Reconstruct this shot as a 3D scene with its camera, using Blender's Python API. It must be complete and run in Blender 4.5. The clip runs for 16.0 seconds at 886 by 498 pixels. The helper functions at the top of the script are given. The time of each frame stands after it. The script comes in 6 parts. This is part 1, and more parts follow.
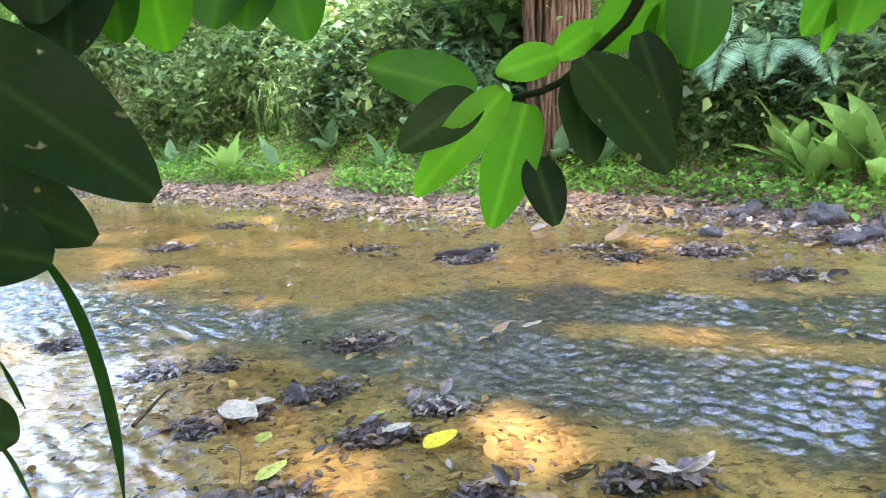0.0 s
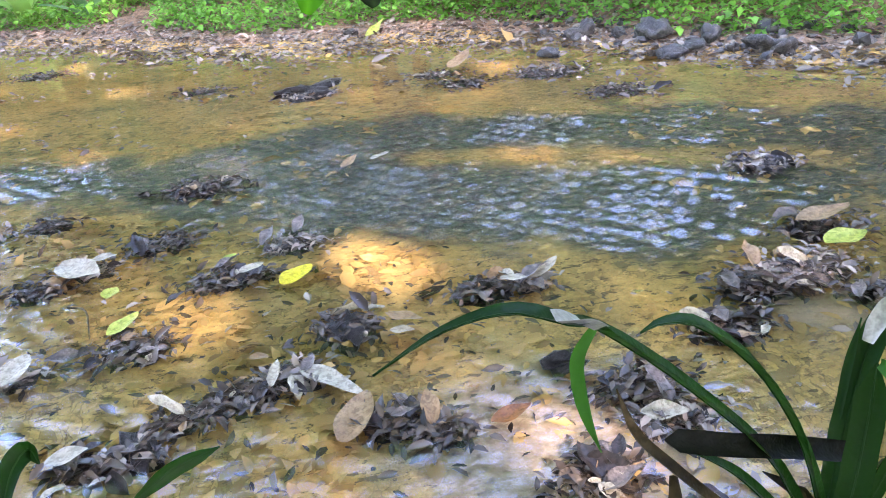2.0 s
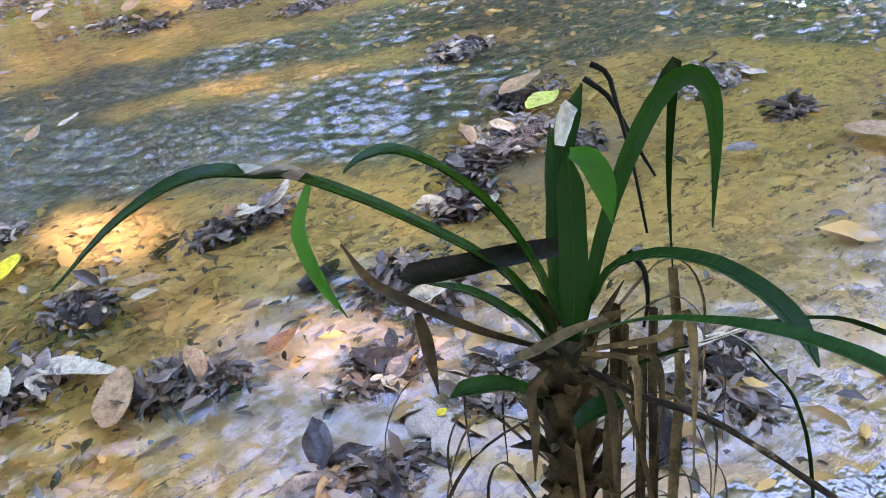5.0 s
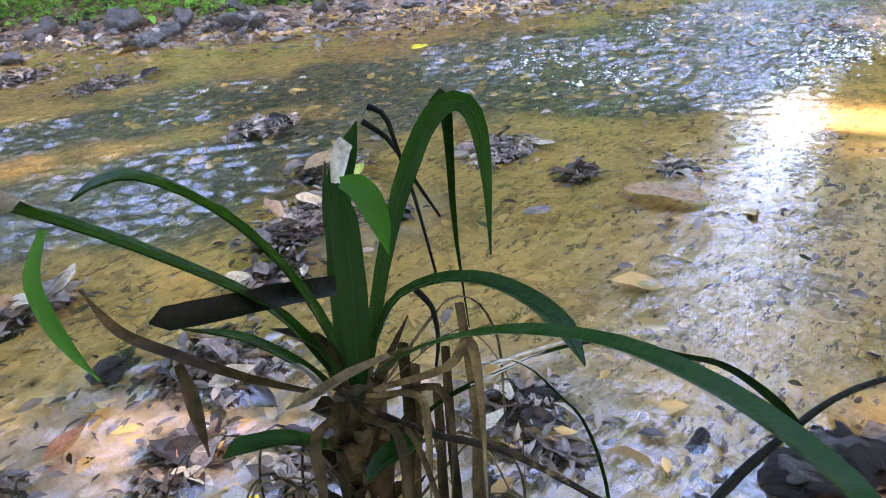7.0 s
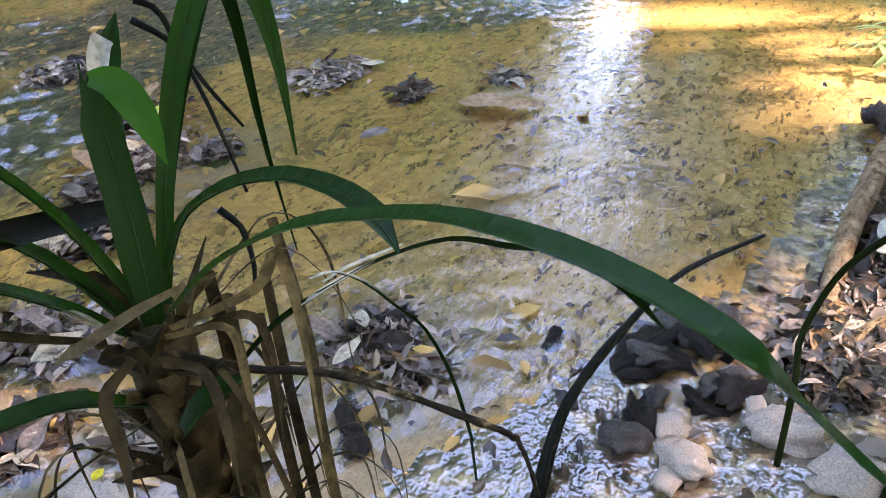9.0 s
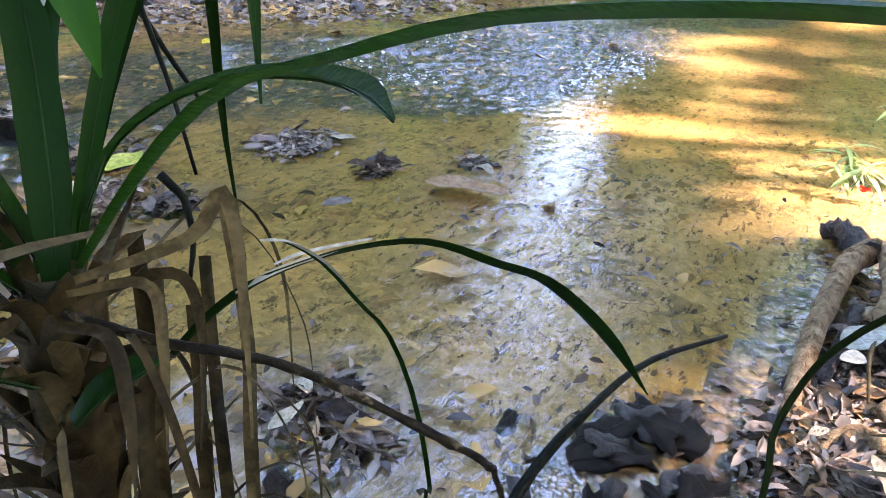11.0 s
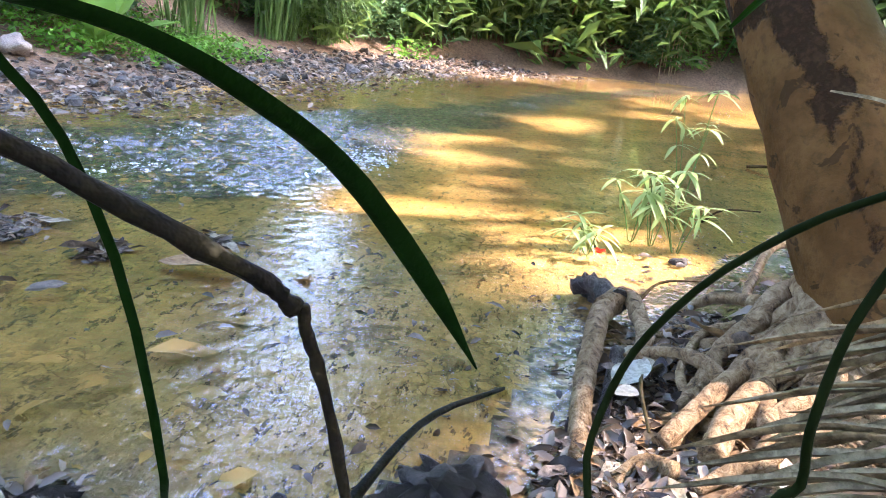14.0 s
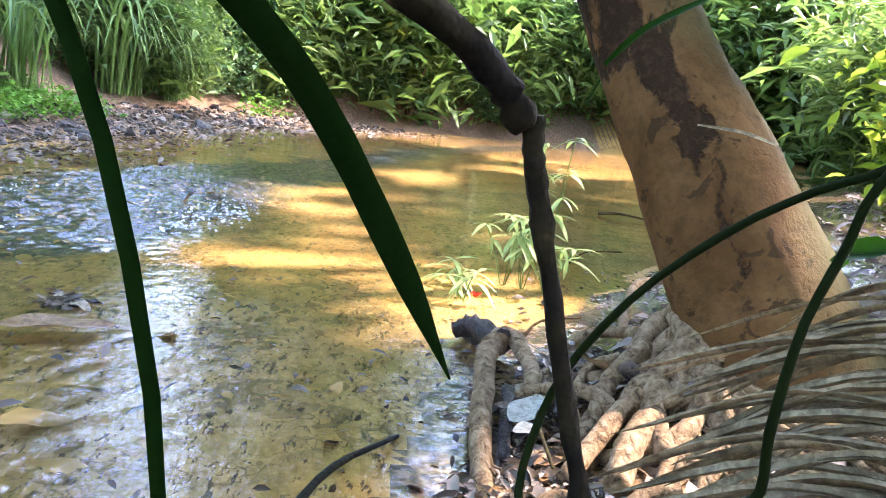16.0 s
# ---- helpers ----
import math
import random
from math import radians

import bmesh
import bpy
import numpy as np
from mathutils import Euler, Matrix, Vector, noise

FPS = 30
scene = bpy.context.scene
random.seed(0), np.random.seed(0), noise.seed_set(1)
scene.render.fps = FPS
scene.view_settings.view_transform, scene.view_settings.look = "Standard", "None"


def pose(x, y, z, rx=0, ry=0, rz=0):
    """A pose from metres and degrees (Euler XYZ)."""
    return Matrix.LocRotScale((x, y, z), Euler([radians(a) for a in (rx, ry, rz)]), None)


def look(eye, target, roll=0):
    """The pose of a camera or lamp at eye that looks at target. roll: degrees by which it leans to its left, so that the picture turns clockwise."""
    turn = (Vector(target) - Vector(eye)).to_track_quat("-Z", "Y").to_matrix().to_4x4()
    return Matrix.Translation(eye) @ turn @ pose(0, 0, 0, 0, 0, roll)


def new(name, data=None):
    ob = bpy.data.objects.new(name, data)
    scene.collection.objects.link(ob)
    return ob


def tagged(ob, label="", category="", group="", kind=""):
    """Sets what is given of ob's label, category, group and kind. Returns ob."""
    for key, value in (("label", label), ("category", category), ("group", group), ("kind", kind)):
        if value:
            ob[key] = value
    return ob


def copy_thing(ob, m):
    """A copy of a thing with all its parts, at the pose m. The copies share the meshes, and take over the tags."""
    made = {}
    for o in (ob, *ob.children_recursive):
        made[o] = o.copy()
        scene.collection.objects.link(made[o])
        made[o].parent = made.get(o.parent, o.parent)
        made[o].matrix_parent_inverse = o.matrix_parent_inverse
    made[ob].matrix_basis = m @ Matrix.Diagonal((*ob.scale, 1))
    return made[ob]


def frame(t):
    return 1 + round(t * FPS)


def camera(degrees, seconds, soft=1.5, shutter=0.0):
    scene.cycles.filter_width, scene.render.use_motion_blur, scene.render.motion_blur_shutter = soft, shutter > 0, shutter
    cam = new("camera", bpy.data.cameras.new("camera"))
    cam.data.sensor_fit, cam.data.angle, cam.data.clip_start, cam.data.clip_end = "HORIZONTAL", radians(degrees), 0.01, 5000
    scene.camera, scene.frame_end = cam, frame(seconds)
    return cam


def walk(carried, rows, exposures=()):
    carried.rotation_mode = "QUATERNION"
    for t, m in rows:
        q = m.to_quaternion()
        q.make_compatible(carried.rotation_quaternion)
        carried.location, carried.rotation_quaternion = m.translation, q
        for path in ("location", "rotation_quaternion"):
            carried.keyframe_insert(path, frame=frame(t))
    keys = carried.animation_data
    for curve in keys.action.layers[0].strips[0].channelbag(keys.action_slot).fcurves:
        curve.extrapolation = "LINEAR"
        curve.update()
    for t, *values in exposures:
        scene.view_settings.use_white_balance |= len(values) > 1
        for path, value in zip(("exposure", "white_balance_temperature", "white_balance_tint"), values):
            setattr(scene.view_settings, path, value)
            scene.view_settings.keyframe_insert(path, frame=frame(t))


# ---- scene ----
cam = camera(61.2, 16.0, soft=1.0)
EXPOSURE = 5.4
PATH = [
    (0, (0.0100, 0.2970, 1.1410), (0.0020, 2.2520, 0.7170), -2.8),
    (0.5, (0.0120, 0.2920, 1.1230), (0.0520, 2.1900, 0.4950), -3.4),
    (1, (0.0160, 0.2910, 1.1120), (0.1310, 2.1480, 0.3790), -3.8),
    (1.5, (0.0180, 0.2990, 1.1080), (0.2530, 2.1190, 0.3130), -3.3),
    (2, (0.0250, 0.3010, 1.1000), (0.3650, 2.0810, 0.2530), -4.1),
    (2.5, (0.0280, 0.3010, 1.0930), (0.4920, 2.0190, 0.1810), -4.7),
    (3, (0.0290, 0.3030, 1.0910), (0.6100, 1.9510, 0.1190), -5.2),
    (3.5, (0.0350, 0.3020, 1.0810), (0.6880, 1.9010, 0.0730), -6.2),
    (4, (0.0430, 0.3050, 1.0720), (0.7870, 1.8490, 0.0400), -7.3),
    (4.2, (0.0440, 0.3020, 1.0690), (0.8170, 1.8190, 0.0210), -7.7),
    (6.3, (0.0610, 0.2930, 1.0160), (1.2090, 1.5850, 0.0100), -5.7),
    (6.5, (0.0710, 0.2860, 1.0160), (1.2780, 1.5580, 0.0530), -4.8),
    (7, (0.0700, 0.2880, 1.0060), (1.3840, 1.4740, 0.0750), -4.2),
    (7.5, (0.0940, 0.2910, 1.0030), (1.4960, 1.3690, 0.0690), -4.1),
    (8, (0.1013, 0.2960, 0.9740), (1.5663, 1.2780, 0.0320), -3.4),
    (9, (0.1158, 0.2981, 0.9571), (1.5638, 1.1171, -0.1539), -4.6),
    (9.2, (0.1307, 0.3101, 0.9474), (1.5877, 1.1001, -0.1726), -4.2),
    (11.3, (0.1361, 0.3250, 0.8558), (1.7971, 1.0630, 0.0208), 3.8),
    (11.5, (0.1410, 0.3250, 0.8421), (1.8320, 1.0360, 0.0441), 4.2),
    (12, (0.1568, 0.3345, 0.8046), (1.9138, 1.0124, 0.1306), 4.9),
    (12.5, (0.1716, 0.3389, 0.7641), (1.9636, 0.9419, 0.1121), 5.6),
    (13, (0.1974, 0.3490, 0.7329), (2.0384, 0.8400, 0.1249), 7.1),
    (13.5, (0.2182, 0.3582, 0.7128), (2.1112, 0.6622, 0.1448), 6.8),
    (14, (0.2410, 0.3693, 0.6936), (2.1550, 0.5553, 0.1446), 6.1),
    (14.5, (0.2534, 0.3798, 0.6786), (2.1814, 0.4238, 0.1496), 6),
    (15, (0.2659, 0.3973, 0.6607), (2.2219, 0.3783, 0.2427), 4.5),
    (15.5, (0.2833, 0.4138, 0.6447), (2.2423, 0.3468, 0.2477), 4.6),
    (16, (0.2877, 0.4275, 0.6373), (2.2477, 0.2525, 0.2783), 6.4),
]
walk(cam, [(t, look(eye, target, lean)) for t, eye, target, lean in PATH], [(0, EXPOSURE + 0.28, 6700, 27), (3, EXPOSURE + 0.28, 6450, 30), (7, EXPOSURE + 0.05, 6700, 32), (9, EXPOSURE - 0.15, 7000, 30), (12, EXPOSURE - 0.15, 6350, 28), (16, EXPOSURE - 0.1, 6400, 25)])

# ---- world, sun, exposure ----
SUN_AZ, SUN_EL = radians(160), radians(43)      # bearing of the sun from +y towards +x, and its height
world = bpy.data.worlds.new("sky")
scene.world = world
world.use_nodes = True
wn = world.node_tree
sky = wn.nodes.new("ShaderNodeTexSky")
sky.sky_type, sky.sun_disc = "NISHITA", False
sky.sun_elevation, sky.sun_rotation = SUN_EL, SUN_AZ
sky.air_density, sky.dust_density, sky.ozone_density = 1.0, 1.2, 0.8
wn.links.new(sky.outputs[0], wn.nodes["Background"].inputs[0])
wn.nodes["Background"].inputs[1].default_value = 0.15
SUN_WAY = Vector((math.sin(SUN_AZ) * math.cos(SUN_EL), math.cos(SUN_AZ) * math.cos(SUN_EL), math.sin(SUN_EL)))
sun = new("sun", bpy.data.lights.new("sun", "SUN"))
sun.data.energy, sun.data.angle, sun.data.color = 0.95, radians(1.2), (1.0, 0.90, 0.80)
sun.rotation_mode = "QUATERNION"
sun.rotation_quaternion = SUN_WAY.to_track_quat("Z", "Y")


# ---- materials ----
class Mat:
    """A small helper to lay out a node material."""

    def __init__(self, name):
        self.mat = bpy.data.materials.new(name)
        self.mat.use_nodes = True
        self.t = self.mat.node_tree
        self.bsdf = self.t.nodes["Principled BSDF"]
        self.out = self.t.nodes["Material Output"]
        self.bsdf.inputs["Specular IOR Level"].default_value = 0.15

    def node(self, kind, **inputs):
        n = self.t.nodes.new(kind)
        for k, v in inputs.items():
            sock = n.inputs[int(k[1:])] if k[0] == "i" and k[1:].isdigit() else n.inputs[k.replace("_", " ")]
            if isinstance(v, bpy.types.NodeSocket):
                self.t.links.new(v, sock)
            else:
                sock.default_value = v
        return n

    def set(self, **inputs):
        for k, v in inputs.items():
            sock = self.bsdf.inputs[k.replace("_", " ")]
            if isinstance(v, bpy.types.NodeSocket):
                self.t.links.new(v, sock)
            else:
                sock.default_value = v
        return self

    def coords(self, kind="Object"):
        return self.t.nodes.new("ShaderNodeTexCoord").outputs[kind]

    def noise(self, scale, detail=4.0, rough=0.6, vec=None, dist=0.0):
        n = self.node("ShaderNodeTexNoise", Scale=scale, Detail=detail, Roughness=rough, Distortion=dist)
        self.t.links.new(vec if vec is not None else self.coords(), n.inputs["Vector"])
        return n.outputs["Fac"]

    def ramp(self, fac, *stops):
        n = self.t.nodes.new("ShaderNodeValToRGB")
        e = n.color_ramp.elements
        while len(e) < len(stops):
            e.new(0.5)
        for el, (p, c) in zip(e, stops):
            el.position, el.color = p, (*c, 1) if len(c) == 3 else c
        self.t.links.new(fac, n.inputs[0])
        return n.outputs[0]

    def mix(self, fac, a, b, how="MIX"):
        n = self.t.nodes.new("ShaderNodeMix")
        n.data_type, n.blend_type = "RGBA", how
        for sock, v in ((n.inputs[0], fac), (n.inputs[6], a), (n.inputs[7], b)):
            if isinstance(v, bpy.types.NodeSocket):
                self.t.links.new(v, sock)
            else:
                sock.default_value = v if isinstance(v, float) else (*v, 1)
        return n.outputs[2]

    def math(self, how, a, b=0.0):
        n = self.t.nodes.new("ShaderNodeMath")
        n.operation = how
        for sock, v in zip(n.inputs, (a, b)):
            if isinstance(v, bpy.types.NodeSocket):
                self.t.links.new(v, sock)
            else:
                sock.default_value = v
        return n.outputs[0]

    def bump(self, height, strength=0.4, distance=0.01):
        n = self.node("ShaderNodeBump", Strength=strength, Distance=distance, Height=height)
        self.t.links.new(n.outputs[0], self.bsdf.inputs["Normal"])
        return n

    def stretch(self, sx, sy, sz, kind="Object", turn=0.0):
        n = self.t.nodes.new("ShaderNodeMapping")
        n.inputs["Scale"].default_value = (sx, sy, sz)
        n.inputs["Rotation"].default_value = (0, 0, turn)
        self.t.links.new(self.coords(kind), n.inputs[0])
        return n.outputs[0]

    def island(self):
        return self.t.nodes.new("ShaderNodeNewGeometry").outputs["Random Per Island"]

    def each(self):
        return self.t.nodes.new("ShaderNodeObjectInfo").outputs["Random"]

    def thin(self, amount, colour):
        """Let part of the light through, as a leaf does."""
        tr = self.t.nodes.new("ShaderNodeBsdfTranslucent")
        if isinstance(colour, bpy.types.NodeSocket):
            self.t.links.new(colour, tr.inputs[0])
        else:
            tr.inputs[0].default_value = (*colour, 1)
        mx = self.node("ShaderNodeMixShader", Fac=amount)
        self.t.links.new(self.bsdf.outputs[0], mx.inputs[1])
        self.t.links.new(tr.outputs[0], mx.inputs[2])
        self.t.links.new(mx.outputs[0], self.out.inputs[0])
        return self


def leaf_mat(name, dark, light, glow, thin=0.35, rough=0.45, pick="island", spots=0.0, gloss=0.22):
    m = Mat(name)
    fac = m.island() if pick == "island" else m.each()
    grain = m.noise(22.0, 3.0)
    fac = m.math("ADD", m.math("MULTIPLY", fac, 0.75), m.math("MULTIPLY", grain, 0.25))
    col = m.ramp(fac, (0.08, dark), (0.9, light))
    if pick == "each":
        xyz = m.node("ShaderNodeSeparateXYZ", Vector=m.coords()).outputs
        ax = m.math("ABSOLUTE", xyz[0])
        vein = m.math("SINE", m.math("MULTIPLY", m.math("SUBTRACT", xyz[1], m.math("MULTIPLY", ax, 0.8)), 420.0))
        col = m.mix(m.ramp(ax, (0.0006, (0.6, 0.6, 0.6)), (0.0016, (0, 0, 0))), col, (2.2 * light[0], 1.8 * light[1], 2.0 * light[2]))
        col = m.mix(m.ramp(vein, (0.72, (0, 0, 0)), (1.0, (0.05, 0.05, 0.05))), col, light)
    if spots:
        col = m.mix(m.ramp(m.noise(60.0, 2.0), (0.66, (0, 0, 0)), (0.7, (spots, spots, spots))), col, (0.12, 0.11, 0.05))
    m.set(Base_Color=col, Roughness=rough, Specular_IOR_Level=gloss)
    m.bump(m.noise(90.0, 3.0) if pick != "each" else m.math("ADD", m.noise(60.0, 3.0), m.math("MULTIPLY", vein, -0.08)), 0.3, 0.004)
    m.thin(thin, m.mix(0.5, col, glow))
    return m.mat


def build_materials():
    M = {}
    # wet ochre stream bed with grey silt and dark litter specks
    m = Mat("stream_bed")
    big = m.noise(0.7, 5.0, 0.6)
    mid = m.noise(3.2, 5.0, 0.65, dist=0.4)
    fine = m.noise(38.0, 5.0, 0.7)
    speck = m.noise(16.0, 4.0, 0.75, vec=m.stretch(1.0, 2.6, 1.0, turn=0.6))
    col = m.ramp(big, (0.32, (0.33, 0.19, 0.046)), (0.5, (0.46, 0.285, 0.087)), (0.68, (0.31, 0.205, 0.085)))
    # sunken leaves, each with its own shade and a dark rim
    warp = m.node("ShaderNodeVectorMath", i0=m.stretch(1.0, 1.7, 1.0, turn=0.5), i1=m.node("ShaderNodeTexNoise", Scale=5.0, Detail=3.0, Vector=m.coords()).outputs["Color"]).outputs[0]
    cell = m.node("ShaderNodeTexVoronoi", Scale=11.0, Vector=warp)
    shade = m.node("ShaderNodeSeparateColor", Color=cell.outputs["Color"]).outputs[0]
    edge = m.node("ShaderNodeTexVoronoi", Scale=11.0, Vector=warp)
    edge.feature = "DISTANCE_TO_EDGE"
    rim = m.ramp(edge.outputs["Distance"], (0.0, (1, 1, 1)), (0.07, (0, 0, 0)))
    where = m.ramp(mid, (0.44, (0, 0, 0)), (0.56, (1, 1, 1)))
    leafy = m.mix(m.ramp(shade, (0.45, (0, 0, 0)), (1.0, (1, 1, 1))), col, (0.13, 0.085, 0.04))
    leafy = m.mix(rim, leafy, (0.09, 0.06, 0.03))
    col = m.mix(m.math("MULTIPLY", where, 0.82), col, leafy)
    col = m.mix(m.ramp(speck, (0.57, (0, 0, 0)), (0.61, (0.9, 0.9, 0.9))), col, (0.045, 0.034, 0.024))
    col = m.mix(m.ramp(fine, (0.35, (0.55, 0.55, 0.55)), (0.7, (0, 0, 0))), col, (0.15, 0.09, 0.03))
    bar = m.t.nodes.new("ShaderNodeAttribute")
    bar.attribute_name = "silt"
    col = m.mix(m.ramp(m.math("ADD", bar.outputs["Fac"], m.math("MULTIPLY", m.math("SUBTRACT", m.noise(5.0, 4.0, 0.6), 0.5), 0.9)), (0.35, (0, 0, 0)), (0.75, (0.8, 0.8, 0.8))), col, m.mix(m.noise(21.0, 4.0, 0.65), (0.13, 0.105, 0.075), (0.34, 0.235, 0.145)))
    # slate-grey gravel and silt swept clean in the deeper channel
    deep = m.t.nodes.new("ShaderNodeAttribute")
    deep.attribute_name = "channel"
    slate = m.ramp(m.noise(26.0, 5.0, 0.7, vec=m.stretch(0.6, 1.4, 1.0, turn=0.4)), (0.36, (0.018, 0.020, 0.018)), (0.52, (0.065, 0.062, 0.048)), (0.68, (0.22, 0.165, 0.08)))
    col = m.mix(m.ramp(m.math("ADD", deep.outputs["Fac"], m.math("MULTIPLY", m.math("SUBTRACT", mid, 0.5), 1.9)), (0.20, (0, 0, 0)), (0.85, (0.95, 0.95, 0.95))), col, slate)
    m.set(Base_Color=col, Roughness=0.75, Specular_IOR_Level=0.05)
    m.bump(m.math("ADD", m.math("MULTIPLY", speck, 1.2), fine), 0.7, 0.012)
    M["bed"] = m.mat
    # banks: brown earth with leaf mould
    m = Mat("bank_earth")
    a, b = m.noise(2.0, 5.0), m.noise(24.0, 5.0, 0.7)
    col = m.ramp(a, (0.3, (0.13, 0.075, 0.04)), (0.55, (0.24, 0.15, 0.09)), (0.75, (0.17, 0.12, 0.075)))
    col = m.mix(m.ramp(b, (0.42, (0.7, 0.7, 0.7)), (0.6, (0, 0, 0))), col, (0.06, 0.042, 0.028))
    m.set(Base_Color=col, Roughness=0.85)
    m.bump(b, 0.8, 0.02)
    M["earth"] = m.mat
    # clear running water, rippled
    m = Mat("running_water")
    def chop(sx, sy, shift, fine):
        v = m.node("ShaderNodeMapping", Vector=m.coords(), Location=(shift, shift, 0), Scale=(sx, sy, 1.0)).outputs[0]
        return m.math("ADD", m.noise(30.0, 2.0, 0.55, vec=v, dist=0.5), m.math("MULTIPLY", m.noise(75.0, 1.0, 0.5, vec=v), fine))

    bend = m.ramp(m.math("MULTIPLY", m.math("SUBTRACT", m.node("ShaderNodeSeparateXYZ", Vector=m.coords()).outputs[0], 0.9), 1.1), (0.0, (0, 0, 0)), (1.0, (1, 1, 1)))
    h = m.math("ADD", m.math("MULTIPLY", chop(0.6, 1.6, 0.0, 0.3), m.math("SUBTRACT", 1.0, bend)), m.math("MULTIPLY", chop(1.35, 0.6, 3.0, 0.25), bend))
    m.set(Base_Color=(0.97, 0.98, 0.96, 1), Roughness=0.0, IOR=1.42, Transmission_Weight=1.0, Specular_IOR_Level=0.5)
    rip = m.t.nodes.new("ShaderNodeAttribute")
    rip.attribute_name = "ripple"
    m.bump(m.math("MULTIPLY", h, rip.outputs["Fac"]), 1.0, 0.0055)
    M["water"] = m.mat
    M["leaf_far"] = leaf_mat("bank_leaves", (0.020, 0.050, 0.012), (0.16, 0.245, 0.07), (0.16, 0.32, 0.05))
    M["leaf_blue"] = leaf_mat("herb_leaves", (0.035, 0.10, 0.045), (0.20, 0.34, 0.165), (0.18, 0.36, 0.12))
    M["leaf_yellow"] = leaf_mat("sunny_leaves", (0.08, 0.18, 0.02), (0.28, 0.42, 0.05), (0.45, 0.6, 0.06), thin=0.5)
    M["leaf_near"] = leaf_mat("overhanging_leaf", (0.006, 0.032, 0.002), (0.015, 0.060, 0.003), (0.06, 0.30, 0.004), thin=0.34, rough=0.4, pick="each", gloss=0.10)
    # shaded copy of the branch leaf: canopy shade painted into its colour
    M["leaf_shade"] = leaf_mat("shaded_leaf", (0.003, 0.009, 0.002), (0.007, 0.019, 0.003), (0.01, 0.06, 0.002), thin=0.05, rough=0.45, pick="each", spots=0.6, gloss=0.035)
    # shaded copy of the strap blade: silhouette darkness painted into the green
    M["blade_shade"] = leaf_mat("shaded_blade", (0.002, 0.007, 0.001), (0.005, 0.016, 0.003), (0.015, 0.07, 0.003), thin=0.04, rough=0.6, pick="blade", gloss=0.02)
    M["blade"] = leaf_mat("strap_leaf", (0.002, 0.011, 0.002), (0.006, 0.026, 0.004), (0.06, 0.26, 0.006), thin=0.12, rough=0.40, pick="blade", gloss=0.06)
    # lit copy of the strap blade: backlight painted as a brighter green
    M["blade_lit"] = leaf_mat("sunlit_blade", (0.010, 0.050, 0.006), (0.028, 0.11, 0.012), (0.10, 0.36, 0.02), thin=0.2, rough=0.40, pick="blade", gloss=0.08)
    M["grass"] = leaf_mat("grass_blades", (0.03, 0.08, 0.02), (0.17, 0.27, 0.08), (0.25, 0.4, 0.08))
    M["litter"] = leaf_mat("dead_leaves", (0.012, 0.009, 0.007), (0.27, 0.21, 0.16), (0.3, 0.2, 0.1), thin=0.08, rough=0.4)
    M["crown"] = leaf_mat("tree_leaves", (0.02, 0.06, 0.015), (0.07, 0.16, 0.035), (0.2, 0.4, 0.05), thin=0.3)
    # bark
    m = Mat("rough_bark")
    v = m.noise(7.0, 5.0, 0.7, vec=m.stretch(3.0, 3.0, 0.35))
    m.set(Base_Color=m.ramp(v, (0.35, (0.05, 0.03, 0.02)), (0.65, (0.24, 0.15, 0.09))), Roughness=0.9)
    m.bump(v, 1.0, 0.03)
    M["bark"] = m.mat
    M["leaf_cover"] = leaf_mat("creeping_herbs", (0.045, 0.14, 0.015), (0.16, 0.36, 0.045), (0.2, 0.42, 0.05))
    M["leaf_pale"] = leaf_mat("pale_leaves", (0.12, 0.20, 0.05), (0.34, 0.44, 0.17), (0.4, 0.55, 0.15), thin=0.4)
    M["leaf_bright"] = leaf_mat("fresh_leaves", (0.06, 0.15, 0.025), (0.19, 0.33, 0.07), (0.4, 0.62, 0.12), thin=0.45)
    m = Mat("straw")
    m.set(Base_Color=m.mix(m.noise(30.0, 3.0, vec=m.stretch(1, 1, 0.1)), (0.30, 0.22, 0.11), (0.48, 0.38, 0.21)), Roughness=0.7)
    M["straw"] = m.mat
    m = Mat("green_stalk")
    m.set(Base_Color=m.mix(m.noise(40.0, 3.0), (0.003, 0.006, 0.001), (0.009, 0.014, 0.003)), Roughness=0.75, Specular_IOR_Level=0.04)
    M["stalk"] = m.mat
    # lit copy of the branch leaf: light from behind painted into the green
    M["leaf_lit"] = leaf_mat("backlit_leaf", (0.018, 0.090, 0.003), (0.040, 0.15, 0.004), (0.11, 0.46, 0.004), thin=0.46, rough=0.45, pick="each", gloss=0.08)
    M["silt_leaf"] = leaf_mat("silted_leaves", (0.15, 0.086, 0.025), (0.42, 0.25, 0.076), (0.3, 0.2, 0.06), thin=0.05, rough=0.7)
    def dead(name, a, b, rough=0.5, thin=0.1):
        m = Mat(name)
        veins = m.noise(14.0, 4.0, 0.65)
        col = m.mix(m.ramp(veins, (0.35, (0, 0, 0)), (0.65, (1, 1, 1))), a, b)
        col = m.mix(m.ramp(m.noise(75.0, 3.0, 0.7), (0.40, (0.55, 0.55, 0.55)), (0.56, (0, 0, 0))), col, (0.4 * a[0], 0.4 * a[1], 0.4 * a[2]))
        m.set(Base_Color=col, Roughness=rough, Specular_IOR_Level=0.06 if rough >= 0.5 else 0.14)
        m.bump(m.noise(80.0, 3.0), 0.5, 0.004)
        m.thin(thin, col)
        return m.mat

    M["pale_leaf"] = dead("bleached_leaf", (0.24, 0.20, 0.14), (0.42, 0.36, 0.26))
